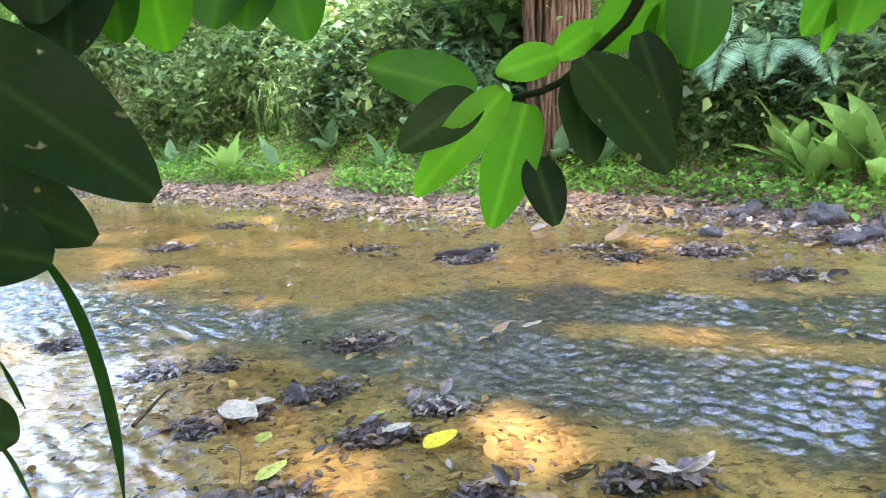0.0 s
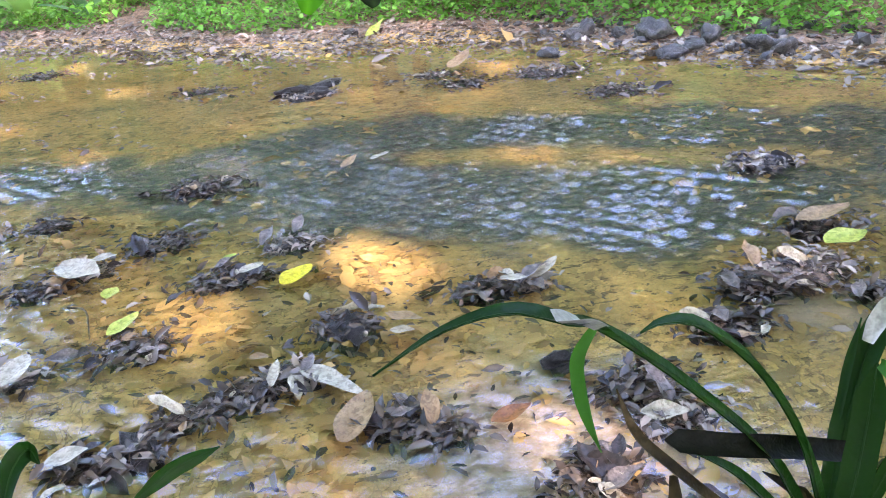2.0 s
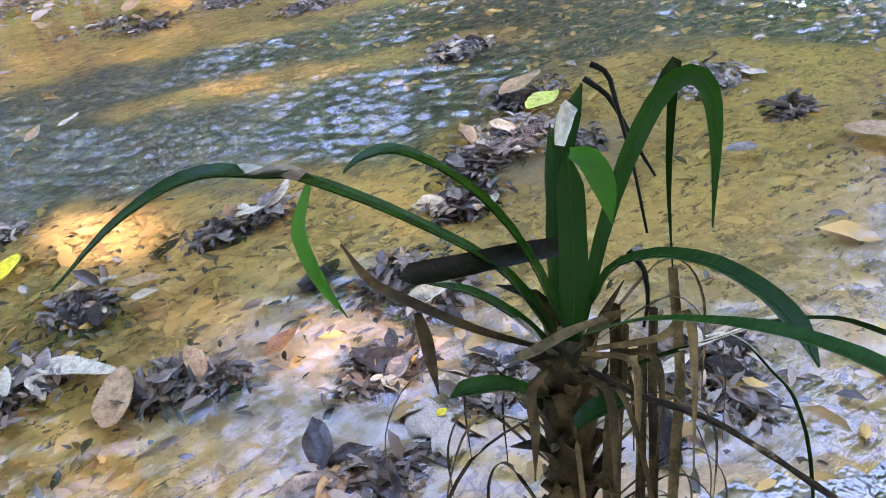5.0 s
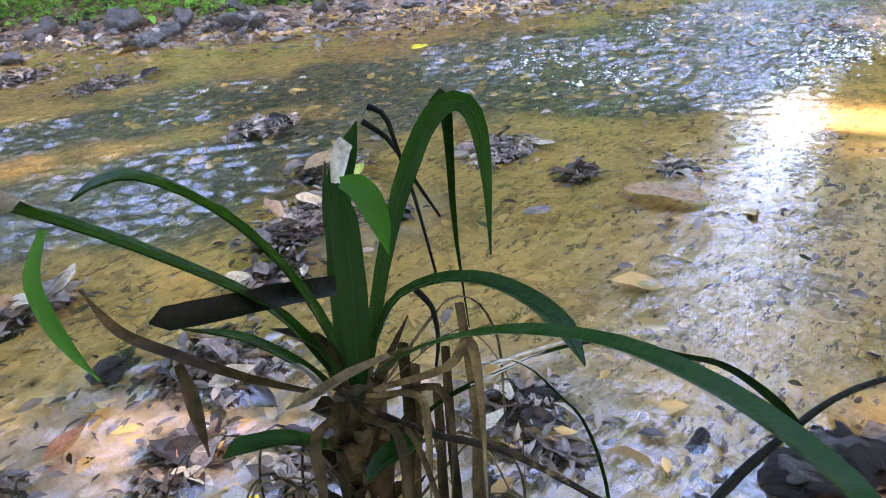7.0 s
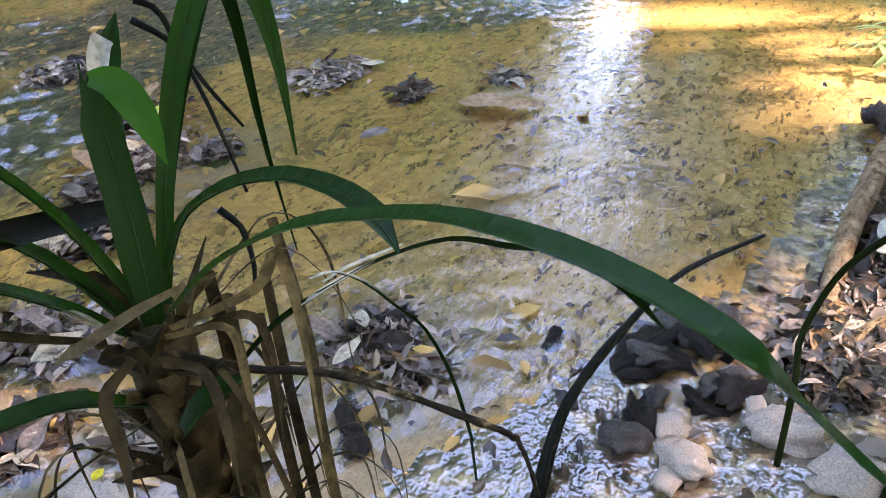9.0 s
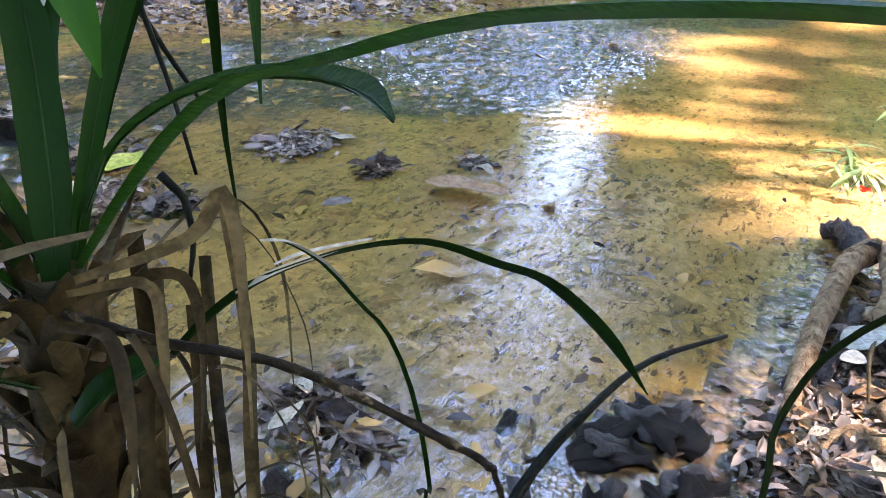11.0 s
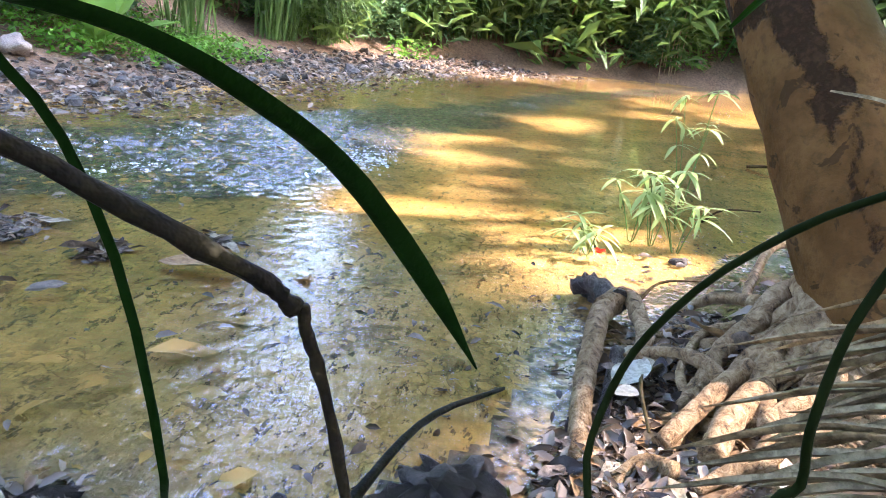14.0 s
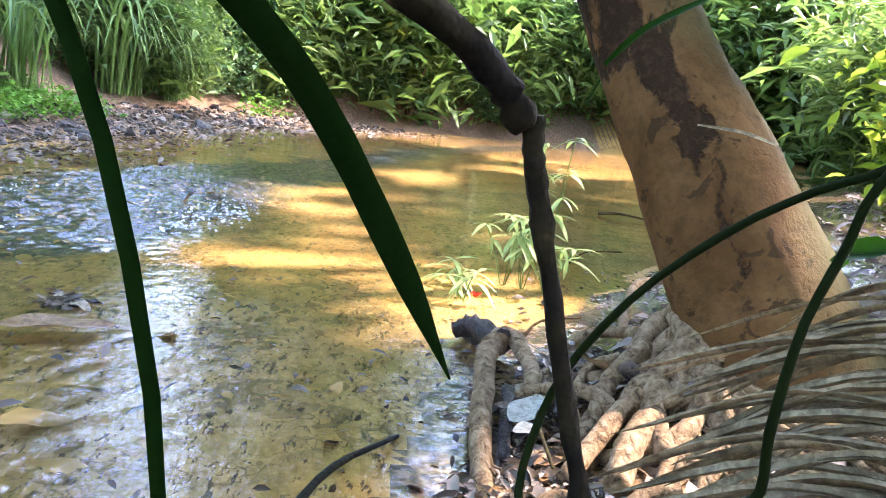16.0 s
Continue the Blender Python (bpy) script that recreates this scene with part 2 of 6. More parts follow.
    M["yellow_leaf"] = dead("yellow_leaf", (0.48, 0.36, 0.015), (0.62, 0.52, 0.03), 0.4, 0.25)
    M["rust_leaf"] = dead("rusty_leaf", (0.13, 0.048, 0.014), (0.24, 0.10, 0.03), 0.35)
    M["tan_leaf"] = dead("tan_leaf", (0.17, 0.095, 0.04), (0.30, 0.19, 0.095), 0.4)
    M["grey_leaf"] = dead("grey_brown_leaf", (0.05, 0.039, 0.033), (0.23, 0.18, 0.145), 0.35)
    M["dark_leaf"] = dead("blackened_leaf", (0.012, 0.009, 0.008), (0.05, 0.038, 0.032), 0.3)
    M["lime_leaf"] = dead("yellow_green_leaf", (0.20, 0.26, 0.035), (0.44, 0.42, 0.09), 0.4, 0.25)
    M["dry_strap"] = dead("dry_strap_leaf", (0.028, 0.020, 0.008), (0.125, 0.092, 0.038), 0.55)
    M["brown_strap"] = dead("brown_strap_leaf", (0.008, 0.006, 0.003), (0.05, 0.036, 0.014), 0.5)
    M["black_strap"] = dead("blackened_strap_leaf", (0.002, 0.0025, 0.0015), (0.006, 0.008, 0.004), 0.55, 0.02)
    # near-white: bleached leaves and tips, and sunlight painted on blades
    M["bleach_glint"] = dead("bleach_and_glint", (0.26, 0.25, 0.20), (0.40, 0.39, 0.33), 0.4)
    M["palm"] = dead("dry_palm_leaflet", (0.11, 0.085, 0.045), (0.32, 0.255, 0.15), 0.6)
    M["red"] = dead("red_petal", (0.75, 0.05, 0.02), (0.85, 0.10, 0.03), 0.5, 0.2)
    # dark wet muck under the litter
    m = Mat("wet_muck")
    m.set(Base_Color=m.ramp(m.noise(30.0, 5.0, 0.7), (0.35, (0.008, 0.007, 0.007)), (0.7, (0.055, 0.044, 0.04))), Roughness=0.3, Specular_IOR_Level=0.18)
    m.bump(m.noise(55.0, 5.0, 0.75), 1.0, 0.015)
    M["muck"] = m.mat
    # wet dark stone and pale pebbles
    m = Mat("wet_stone")
    m.set(Base_Color=m.ramp(m.noise(9.0, 5.0, 0.65), (0.35, (0.022, 0.020, 0.020)), (0.7, (0.10, 0.088, 0.076))), Roughness=0.4)
    m.bump(m.noise(30.0, 5.0, 0.7), 0.6, 0.01)
    M["stone"] = m.mat
    m = Mat("pale_stone")
    m.set(Base_Color=m.ramp(m.noise(14.0, 4.0, 0.6), (0.3, (0.17, 0.13, 0.095)), (0.7, (0.36, 0.30, 0.25))), Roughness=0.6)
    m.bump(m.noise(60.0, 4.0, 0.7), 0.4, 0.006)
    M["pale_stone"] = m.mat
    # roots: dry tan bark
    m = Mat("root_bark")
    v = m.noise(34.0, 6.0, 0.75, dist=0.6)
    m.set(Base_Color=m.ramp(v, (0.34, (0.03, 0.018, 0.010)), (0.46, (0.17, 0.105, 0.05)), (0.68, (0.36, 0.265, 0.155))), Roughness=0.75)
    m.bump(m.math("ADD", v, m.math("MULTIPLY", m.noise(9.0, 4.0, 0.6), 1.5)), 0.9, 0.018)
    M["root"] = m.mat
    # smooth flaking bark: tan plates, dark patches high on one side, darker green on one flank
    m = Mat("flaking_bark")
    plate = m.noise(4.2, 7.0, 0.62, vec=m.stretch(1.0, 1.0, 0.6), dist=0.25)
    fine = m.noise(45.0, 5.0, 0.7)
    chips = m.noise(13.0, 4.0, 0.6, dist=0.8)
    tan = m.mix(m.ramp(m.noise(8.0, 4.0, 0.6), (0.35, (0, 0, 0)), (0.65, (1, 1, 1))), (0.075, 0.034, 0.010), (0.135, 0.070, 0.024))
    dark = m.mix(m.ramp(fine, (0.4, (0, 0, 0)), (0.62, (1, 1, 1))), (0.012, 0.006, 0.003), (0.040, 0.020, 0.009))
    left = m.node("ShaderNodeSeparateXYZ", Vector=m.coords()).outputs
    side = m.math("ADD", m.math("SUBTRACT", left[1], m.math("MULTIPLY", left[2], 0.431)), 0.57)
    high = m.ramp(left[2], (0.40, (0, 0, 0)), (0.78, (1, 1, 1)))
    off = m.math("ABSOLUTE", m.math("SUBTRACT", side, 0.075))
    lean = m.math("ADD", m.math("SUBTRACT", m.math("ADD", off, m.math("MULTIPLY", m.math("SUBTRACT", plate, 0.5), 0.55)), m.math("MULTIPLY", high, 0.125)), 0.53)
    col = m.mix(m.ramp(lean, (0.490, (1, 1, 1)), (0.502, (0, 0, 0))), tan, dark)
    col = m.mix(m.ramp(chips, (0.60, (0, 0, 0)), (0.62, (0.8, 0.8, 0.8))), col, (0.035, 0.018, 0.008))
    green_side = m.math("ADD", m.noise(2.0, 4.0, 0.6), m.math("MULTIPLY", side, -2.2))
    col = m.mix(m.ramp(green_side, (0.50, (0, 0, 0)), (0.80, (0.85, 0.85, 0.85))), col, (0.040, 0.043, 0.013))
    col = m.mix(m.ramp(fine, (0.36, (0.45, 0.45, 0.45)), (0.5, (0, 0, 0))), col, (0.05, 0.028, 0.012))
    m.set(Base_Color=col, Roughness=0.8, Specular_IOR_Level=0.08)
    m.bump(m.math("ADD", m.ramp(lean, (0.485, (0, 0, 0)), (0.505, (1, 1, 1))), m.math("MULTIPLY", fine, 0.6)), 0.7, 0.012)
    M["flaking"] = m.mat
    m = Mat("bank_mud")
    a, b = m.noise(6.0, 5.0, 0.65), m.noise(36.0, 2.0, 0.55)
    col = m.ramp(a, (0.35, (0.045, 0.032, 0.024)), (0.5, (0.16, 0.11, 0.07)), (0.64, (0.38, 0.25, 0.11)))
    col = m.mix(m.ramp(b, (0.42, (0.75, 0.75, 0.75)), (0.58, (0, 0, 0))), col, (0.018, 0.013, 0.011))
    m.set(Base_Color=col, Roughness=0.08, Specular_IOR_Level=0.6)
    m.bump(b, 0.8, 0.007)
    M["mud"] = m.mat
    M["dark_litter"] = leaf_mat("rotting_leaves", (0.006, 0.004, 0.003), (0.10, 0.068, 0.042), (0.1, 0.07, 0.03), thin=0.03, rough=0.35)
    m = Mat("mottled_stalk")
    a, b = m.noise(55.0, 4.0, 0.7, vec=m.stretch(1.0, 0.5, 1.0)), m.noise(160.0, 3.0, 0.7)
    col = m.ramp(a, (0.44, (0.004, 0.003, 0.002)), (0.58, (0.020, 0.015, 0.006)), (0.70, (0.20, 0.15, 0.085)))
    col = m.mix(m.ramp(b, (0.4, (0.8, 0.8, 0.8)), (0.6, (0, 0, 0))), col, (0.008, 0.006, 0.004))
    m.set(Base_Color=col, Roughness=0.7, Specular_IOR_Level=0.08)
    m.bump(b, 0.7, 0.002)
    M["mottled"] = m.mat
    M["midrib"] = leaf_mat("leaf_midrib", (0.004, 0.018, 0.004), (0.009, 0.032, 0.007), (0.1, 0.3, 0.03), thin=0.1, rough=0.5, pick="blade", gloss=0.06)
    # near-white colour for flecks that paint sun glints and foam
    m = Mat("foam")
    m.set(Base_Color=m.ramp(m.noise(50.0, 3.0), (0.3, (0.38, 0.38, 0.36)), (0.7, (0.62, 0.62, 0.60))), Roughness=0.5, Specular_IOR_Level=0.4)
    M["foam"] = m.mat
    return M


M = build_materials()


# ---- building helpers ----
def mesh_of(name, verts, faces, mat, smooth=True):
    me = bpy.data.meshes.new(name)
    me.from_pydata([tuple(v) for v in verts], [], faces)
    me.materials.append(mat)
    if smooth:
        me.polygons.foreach_set("use_smooth", [True] * len(me.polygons))
    me.update()
    return me


def mesh_arrays(name, verts, tris, mat, smooth=True):
    """A mesh of triangles from arrays."""
    me = bpy.data.meshes.new(name)
    me.vertices.add(len(verts))
    me.vertices.foreach_set("co", np.ascontiguousarray(verts, dtype=np.float32).ravel())
    me.loops.add(3 * len(tris))
    me.loops.foreach_set("vertex_index", np.ascontiguousarray(tris, dtype=np.int32).ravel())
    me.polygons.add(len(tris))
    me.polygons.foreach_set("loop_start", np.arange(0, 3 * len(tris), 3, dtype=np.int32))
    me.polygons.foreach_set("use_smooth", np.full(len(tris), smooth))
    me.materials.append(mat)
    me.update(calc_edges=True)
    return me


def part(name, me, parent, label=""):
    ob = new(name, me)
    ob.parent = parent
    if label:
        ob["label"] = label
    return ob


def empty(name, at=(0, 0, 0)):
    ob = new(name)
    ob.location = at
    ob.empty_display_size = 0.05
    return ob


def smooth01(x):
    x = np.clip(x, 0, 1)
    return x * x * (3 - 2 * x)


def wave_noise(x, y, seed, scale):
    """Soft two-dimensional noise out of a few sines."""
    rng = np.random.RandomState(seed)
    out = np.zeros_like(np.asarray(x, dtype=float))
    for k in range(7):
        a = rng.rand() * 2 * math.pi
        f = scale * (0.6 + 1.3 * rng.rand())
        out = out + np.sin(f * (x * math.cos(a) + y * math.sin(a)) + rng.rand() * 6.28)
    return out / 7


# ---- lie of the land ----
FAR_X = [-30, -12, -4.9, -3.35, -1.8, -0.45, 0.35, 1.36, 2.3, 2.85, 3.3, 4.1, 4.6, 6.3, 8.5, 9.75, 13.6, 15.5, 17, 18, 20, 60]
FAR_Y = [28, 16, 10.5, 9.45, 8.6, 7.35, 7.1, 7.0, 6.2, 5.2, 4.7, 4.2, 3.4, 3.1, 2.6, 2.45, 0.6, -1.6, -5, -9, -13, -60]
NEAR_X = [-30, -6, -2, 0.0, 0.6, 1.0, 1.24, 1.45, 1.85, 2.28, 3.0, 4.4, 8.0, 16, 18, 20, 60]
NEAR_Y = [14, 3.5, 1.0, 0.78, 0.68, 0.52, 0.38, 0.21, 0.18, -0.05, -0.55, -1.6, -4.2, -9, -12, -16.5, -70]


def water_z(x, y):
    return 0.18 * smooth01((np.asarray(x, dtype=float) - 3.5) / 6.5)


def land_z(x, y):
    x, y = np.asarray(x, dtype=float), np.asarray(y, dtype=float)
    far = (y - np.interp(x, FAR_X, FAR_Y)) * 0.85
    near = (np.interp(x, NEAR_X, NEAR_Y) - y) * 0.85
    w = water_z(x, y)
    lumps = 0.012 * wave_noise(x, y, 3, 9.0) + 0.018 * wave_noise(x, y, 4, 3.0)
    inside = np.minimum(-far, -near)
    z = w - 0.045 * smooth01(inside / 0.9) + lumps * (0.4 + 0.6 * smooth01(inside / 0.6)) + 0.002
    z = np.where(far > 0, w + 0.10 * smooth01(far / 0.9) + 0.55 * smooth01((far - 0.7) / 1.6) + 0.20 * np.maximum(far - 1.6, 0) ** 0.9 + lumps, z)
    z = np.where(near > 0, w + 0.07 * smooth01(near / 0.5) + 0.10 * smooth01((near - 0.3) / 2.0) + 0.08 * np.maximum(near - 1.5, 0) + lumps, z)
    z = z + 0.17 * np.exp(-(((x - 2.0) / 0.42) ** 2 + ((y + 0.52) / 0.30) ** 2))
    return z


# the two edges of the swift channel
LOW_X = [-12, -2.6, -2.0, -1.4, -0.75, -0.2, 0.25, 0.75, 1.2, 1.6, 2.0, 2.55, 2.84, 3.1, 3.45, 4.5, 5.6, 7.0, 9.0, 16]
LOW_Y = [10.5, 4.3, 3.97, 3.85, 3.5, 3.05, 2.8, 2.5, 2.43, 2.5, 2.38, 2.3, 1.75, 1.4, 1.28, 1.1, 0.85, 0.5, -0.3, -3.5]
UP_X = [-12, -2.6, -1.67, -0.9, -0.3, 0.4, 1.3, 2.1, 2.6, 3.5, 4.7, 5.6, 6.8, 9.0, 16]
UP_Y = [11.5, 5.1, 4.66, 4.3, 4.35, 4.5, 4.25, 4.02, 3.65, 3.3, 2.72, 2.1, 1.25, 0.3, -2.8]


def channel(x, y):
    """1 in the swift dark channel of the stream, 0 in the still ochre shallows."""
    x, y = np.asarray(x, dtype=float), np.asarray(y, dtype=float)
    wob = 0.26 * wave_noise(x, y, 41, 3.5) + 0.14 * wave_noise(x, y, 42, 9.0)
    c = smooth01((y - np.interp(x, LOW_X, LOW_Y) + wob) / 0.55 + 0.5) * smooth01((np.interp(x, UP_X, UP_Y) - y + wob) / 0.6 + 0.5)
    bar = np.interp(x, [0.2, 0.55, 1.2, 2.2, 2.6], [3.95, 3.75, 3.38, 2.95, 2.8])
    long = smooth01((x - 0.3) / 0.4) * smooth01((2.6 - x) / 0.5)
    return c * (1 - long * np.exp(-((y - bar + 0.6 * wob) / 0.15) ** 2))


def grid(name, xs, ys, zf, mat):
    X, Y = np.meshgrid(xs, ys)
    Z = zf(X, Y)
    nx, ny = len(xs), len(ys)
    verts = np.stack([X.ravel(), Y.ravel(), Z.ravel()], 1)
    i = np.arange((ny - 1) * (nx - 1))
    a = (i // (nx - 1)) * nx + i % (nx - 1)
    tris = np.concatenate([np.stack([a, a + 1, a + nx + 1], 1), np.stack([a, a + nx + 1, a + nx], 1)])
    return mesh_arrays(name, verts, tris, mat)


def steps(*runs):
    out = []
    for a, b, n in runs:
        out += list(np.linspace(a, b, n, endpoint=False))
    return np.array(out + [runs[-1][1]])


GX = steps((-60, -10, 20), (-10, -2, 60), (-2, 5, 230), (5, 16, 110), (16, 70, 25))
GY = steps((-60, -6, 25), (-6, -1.5, 40), (-1.5, 6.5, 240), (6.5, 14, 75), (14, 60, 25))
land = grid("ground", GX, GY, land_z, M["bed"])
land.materials.append(M["earth"])
land.materials.append(M["mud"])
co = np.empty(len(land.polygons) * 3)
land.polygons.foreach_get("center", co)
co = co.reshape(-1, 3)
dry = (co[:, 1] > np.interp(co[:, 0], FAR_X, FAR_Y) + 0.25) | (co[:, 1] < np.interp(co[:, 0], NEAR_X, NEAR_Y) - 0.25)
near_gap = co[:, 1] - np.interp(co[:, 0], NEAR_X, NEAR_Y) + 0.06 * wave_noise(co[:, 0], co[:, 1], 21, 14.0)
muddy = (near_gap < 0.14) & (near_gap > -0.9)
land.polygons.foreach_set("material_index", np.where(muddy, 2, dry.astype(np.int32)).astype(np.int32))
swept = land.attributes.new("channel", "FLOAT", "POINT")
swept.data.foreach_set("value", np.ascontiguousarray(channel(*np.meshgrid(GX, GY)).ravel(), dtype=np.float32))
gx, gy = np.meshgrid(GX, GY)
fine_silt = land.attributes.new("silt", "FLOAT", "POINT")
fine_silt.data.foreach_set("value", np.ascontiguousarray(np.clip(1.1 * np.exp(-((gx - 0.48) / 0.36) ** 2 - ((gy - 1.55) / 0.42) ** 2) + np.exp(-((gx - 0.95) / 0.4) ** 2 - ((gy - 0.95) / 0.35) ** 2) + 0.8 * np.exp(-((gx - 1.5) / 0.4) ** 2 - ((gy - 1.9) / 0.3) ** 2), 0, 1).ravel(), dtype=np.float32))
ground = tagged(new("ground", land), "ochre muddy stream bed and earthy wooded banks", "ground", kind="structure")
def ripple_z(x, y):
    """The rippled water surface: short crossing waves, steep in the riffle and faint where the stream runs smooth."""
    rng = np.random.RandomState(17)
    patch = 0.55 + 0.6 * smooth01(0.5 + wave_noise(x, y, 6, 3.0))
    steep = 0.015 + 0.30 * channel(x, y) * patch
    steep = steep + 0.035 * np.exp(-((x - 1.75) ** 2 + (y - 0.75) ** 2) / 0.45) + 0.13 * np.exp(-((x - 0.55) ** 2 + (y - 1.25) ** 2) / 0.35)
    steep = steep + 0.12 * np.exp(-((x + 1.1) ** 2 + (y - 2.2) ** 2) / 0.8) + 0.02 * smooth01((x - 2.6) / 2.5)
    h = np.zeros_like(x)
    n = 44
    for k in range(n):
        wave = 0.038 * (3.2 ** rng.rand())
        a = 0.65 + rng.normal(0, 0.75)
        f = 2 * math.pi / wave
        h = h + (wave / (2 * math.pi)) * np.sin(f * (x * math.sin(a) + y * math.cos(a)) + 6.28 * rng.rand() + 1.5 * wave_noise(x, y, 100 + k, 2.0))
    return water_z(x, y) + steep * h * math.sqrt(2.0 / n) * 1.25, np.clip(steep / 0.28 + 0.85 * np.exp(-((x - 1.75) ** 2 + (y - 0.75) ** 2) / 0.9) + 0.25 * np.exp(-((x - 0.5) ** 2 + (y - 1.5) ** 2) / 0.3), 0.10, 1.0)


WX = steps((-40, -6, 8), (-6, -2.6, 60), (-2.6, 5.2, 540), (5.2, 9, 110), (9, 20, 70), (20, 70, 8))
WY = steps((-40, -8, 6), (-8, -0.4, 40), (-0.4, 5.0, 370), (5.0, 8, 60), (8, 12, 20), (12, 40, 6))
water = tagged(new("water", grid("water", WX, WY, lambda x, y: ripple_z(x, y)[0], M["water"])), "shallow clear rippling stream water over ochre mud", "stream", kind="structure")
water.visible_shadow = False
lively = water.data.attributes.new("ripple", "FLOAT", "POINT")
lively.data.foreach_set("value", np.ascontiguousarray(ripple_z(*np.meshgrid(WX, WY))[1].ravel(), dtype=np.float32))


# ---- foliage helpers ----
def turns(rng, n, up=0.0):
    """n random turns as matrices; up leans the leaf's face upwards."""
    yaw = rng.rand(n) * 2 * math.pi
    pitch = rng.normal(0.25, 0.5, n) * (1 - 0.4 * up) - 0.35
    roll = rng.normal(0, 0.6 * (1 - 0.5 * up), n)
    cy, sy, cp, sp, cr, sr = np.cos(yaw), np.sin(yaw), np.cos(pitch), np.sin(pitch), np.cos(roll), np.sin(roll)
    z, o = np.zeros(n), np.ones(n)
    Rz = np.stack([np.stack([cy, -sy, z], 1), np.stack([sy, cy, z], 1), np.stack([z, z, o], 1)], 1)
    Rx = np.stack([np.stack([o, z, z], 1), np.stack([z, cp, -sp], 1), np.stack([z, sp, cp], 1)], 1)
    Ry = np.stack([np.stack([cr, z, sr], 1), np.stack([z, o, z], 1), np.stack([-sr, z, cr], 1)], 1)
    return Rz @ Rx @ Ry


LEAF5 = np.array([(0, 0, 0), (-0.5, 0.42, 0.08), (0.5, 0.42, 0.08), (0, 0.45, -0.03), (0, 1, -0.12)])
LEAF5_TRI = np.array([(0, 2, 3), (0, 3, 1), (3, 2, 4), (3, 4, 1)])
LEAF8 = np.array([(0, 0, 0), (-0.42, 0.28, 0.07), (0, 0.3, 0), (0.42, 0.28, 0.07), (-0.40, 0.65, 0.06), (0, 0.68, -0.02), (0.40, 0.65, 0.06), (0, 1, -0.14)])
LEAF8_TRI = np.array([(0, 3, 2), (0, 2, 1), (1, 2, 5), (1, 5, 4), (2, 3, 6), (2, 6, 5), (4, 5, 7), (5, 6, 7)])


def leaf_cloud(name, places, length, width, mat, rng, up=0.3, shape=5, spread=0.35):
    n = len(places)
    t, tri = (LEAF5, LEAF5_TRI) if shape == 5 else (LEAF8, LEAF8_TRI)
    size = length * np.exp(rng.normal(0, spread, n))
    S = np.stack([size * width, size, size], 1)
    v = np.einsum("nij,nkj->nki", turns(rng, n, up), t[None] * S[:, None, :]) + np.asarray(places)[:, None, :]
    f = (tri[None] + (np.arange(n) * len(t))[:, None, None]).reshape(-1, 3)
    return mesh_arrays(name, v.reshape(-1, 3), f, mat)


def tube(name, pts, radii, mat, sides=8, rough=0.0, seed=0):
    """A tapering round stem through points."""
    rng = np.random.RandomState(seed)
    verts, faces = [], []
    pts = [Vector(p) for p in pts]
    for i, p in enumerate(pts):
        d = (pts[min(i + 1, len(pts) - 1)] - pts[max(i - 1, 0)]).normalized()
        a = d.cross(Vector((0.13, 0.31, 0.94))).normalized()
        b = d.cross(a)
        for k in range(sides):
            ang = 2 * math.pi * k / sides
            r = radii[i] * (1 + rough * (rng.rand() - 0.5))
            verts.append(p + (a * math.cos(ang) + b * math.sin(ang)) * r)
    for i in range(len(pts) - 1):
        for k in range(sides):
            k2 = (k + 1) % sides
            faces.append((i * sides + k, i * sides + k2, (i + 1) * sides + k2, (i + 1) * sides + k))
    faces.append(tuple(range(sides))[::-1])
    faces.append(tuple(len(verts) - sides + k for k in range(sides)))
    return mesh_of(name, verts, faces, mat)


def curve_pts(ctrl, n):
    """Points along a smooth curve through control points."""
    c = [Vector(p) for p in ctrl]
    c = [2 * c[0] - c[1]] + c + [2 * c[-1] - c[-2]]
    out = []
    m = len(c) - 3
    for i in range(n + 1):
        u = i / n * m
        k = min(int(u), m - 1)
        f = u - k
        a, b, d, e = c[k:k + 4]
        out.append(0.5 * ((2 * b) + (d - a) * f + (2 * a - 5 * b + 4 * d - e) * f * f + (3 * b - a - 3 * d + e) * f ** 3))
    return out


def far_y(x):
    return float(np.interp(x, FAR_X, FAR_Y))


def near_y(x):
    return float(np.interp(x, NEAR_X, NEAR_Y))


def gz(x, y):
    return float(land_z(x, y))


# ---- far bank ----
def shrub(name, seed, height, spread, leaf, width, mat, count, stems=5, shape=5, up=0.3):
    rng = np.random.RandomState(seed)
    root = empty(name)
    ends = []
    for s in range(stems):
        a = rng.rand() * 6.28
        r = spread * (0.3 + 0.6 * rng.rand())
        h = height * (0.6 + 0.4 * rng.rand())
        ctrl = [(0.04 * math.cos(a), 0.04 * math.sin(a), -0.05), (0.35 * r * math.cos(a), 0.35 * r * math.sin(a), 0.5 * h), (r * math.cos(a), r * math.sin(a), h)]
        pts = curve_pts(ctrl, 6)
        part("stem", tube("stem", pts, [0.012 * (1 - 0.7 * i / 6) for i in range(7)], M["bark"], 5), root)
        ends += pts[2:]
    ends = np.array([tuple(e) for e in ends])
    c = ends[rng.randint(0, len(ends), count)]
    p = c + rng.normal(0, 1, (count, 3)) * np.array([spread * 0.42, spread * 0.42, height * 0.2])
    p[:, 2] = np.abs(p[:, 2])
    part("foliage", leaf_cloud("foliage", p, leaf, width, mat, rng, up, shape), root)
    return root


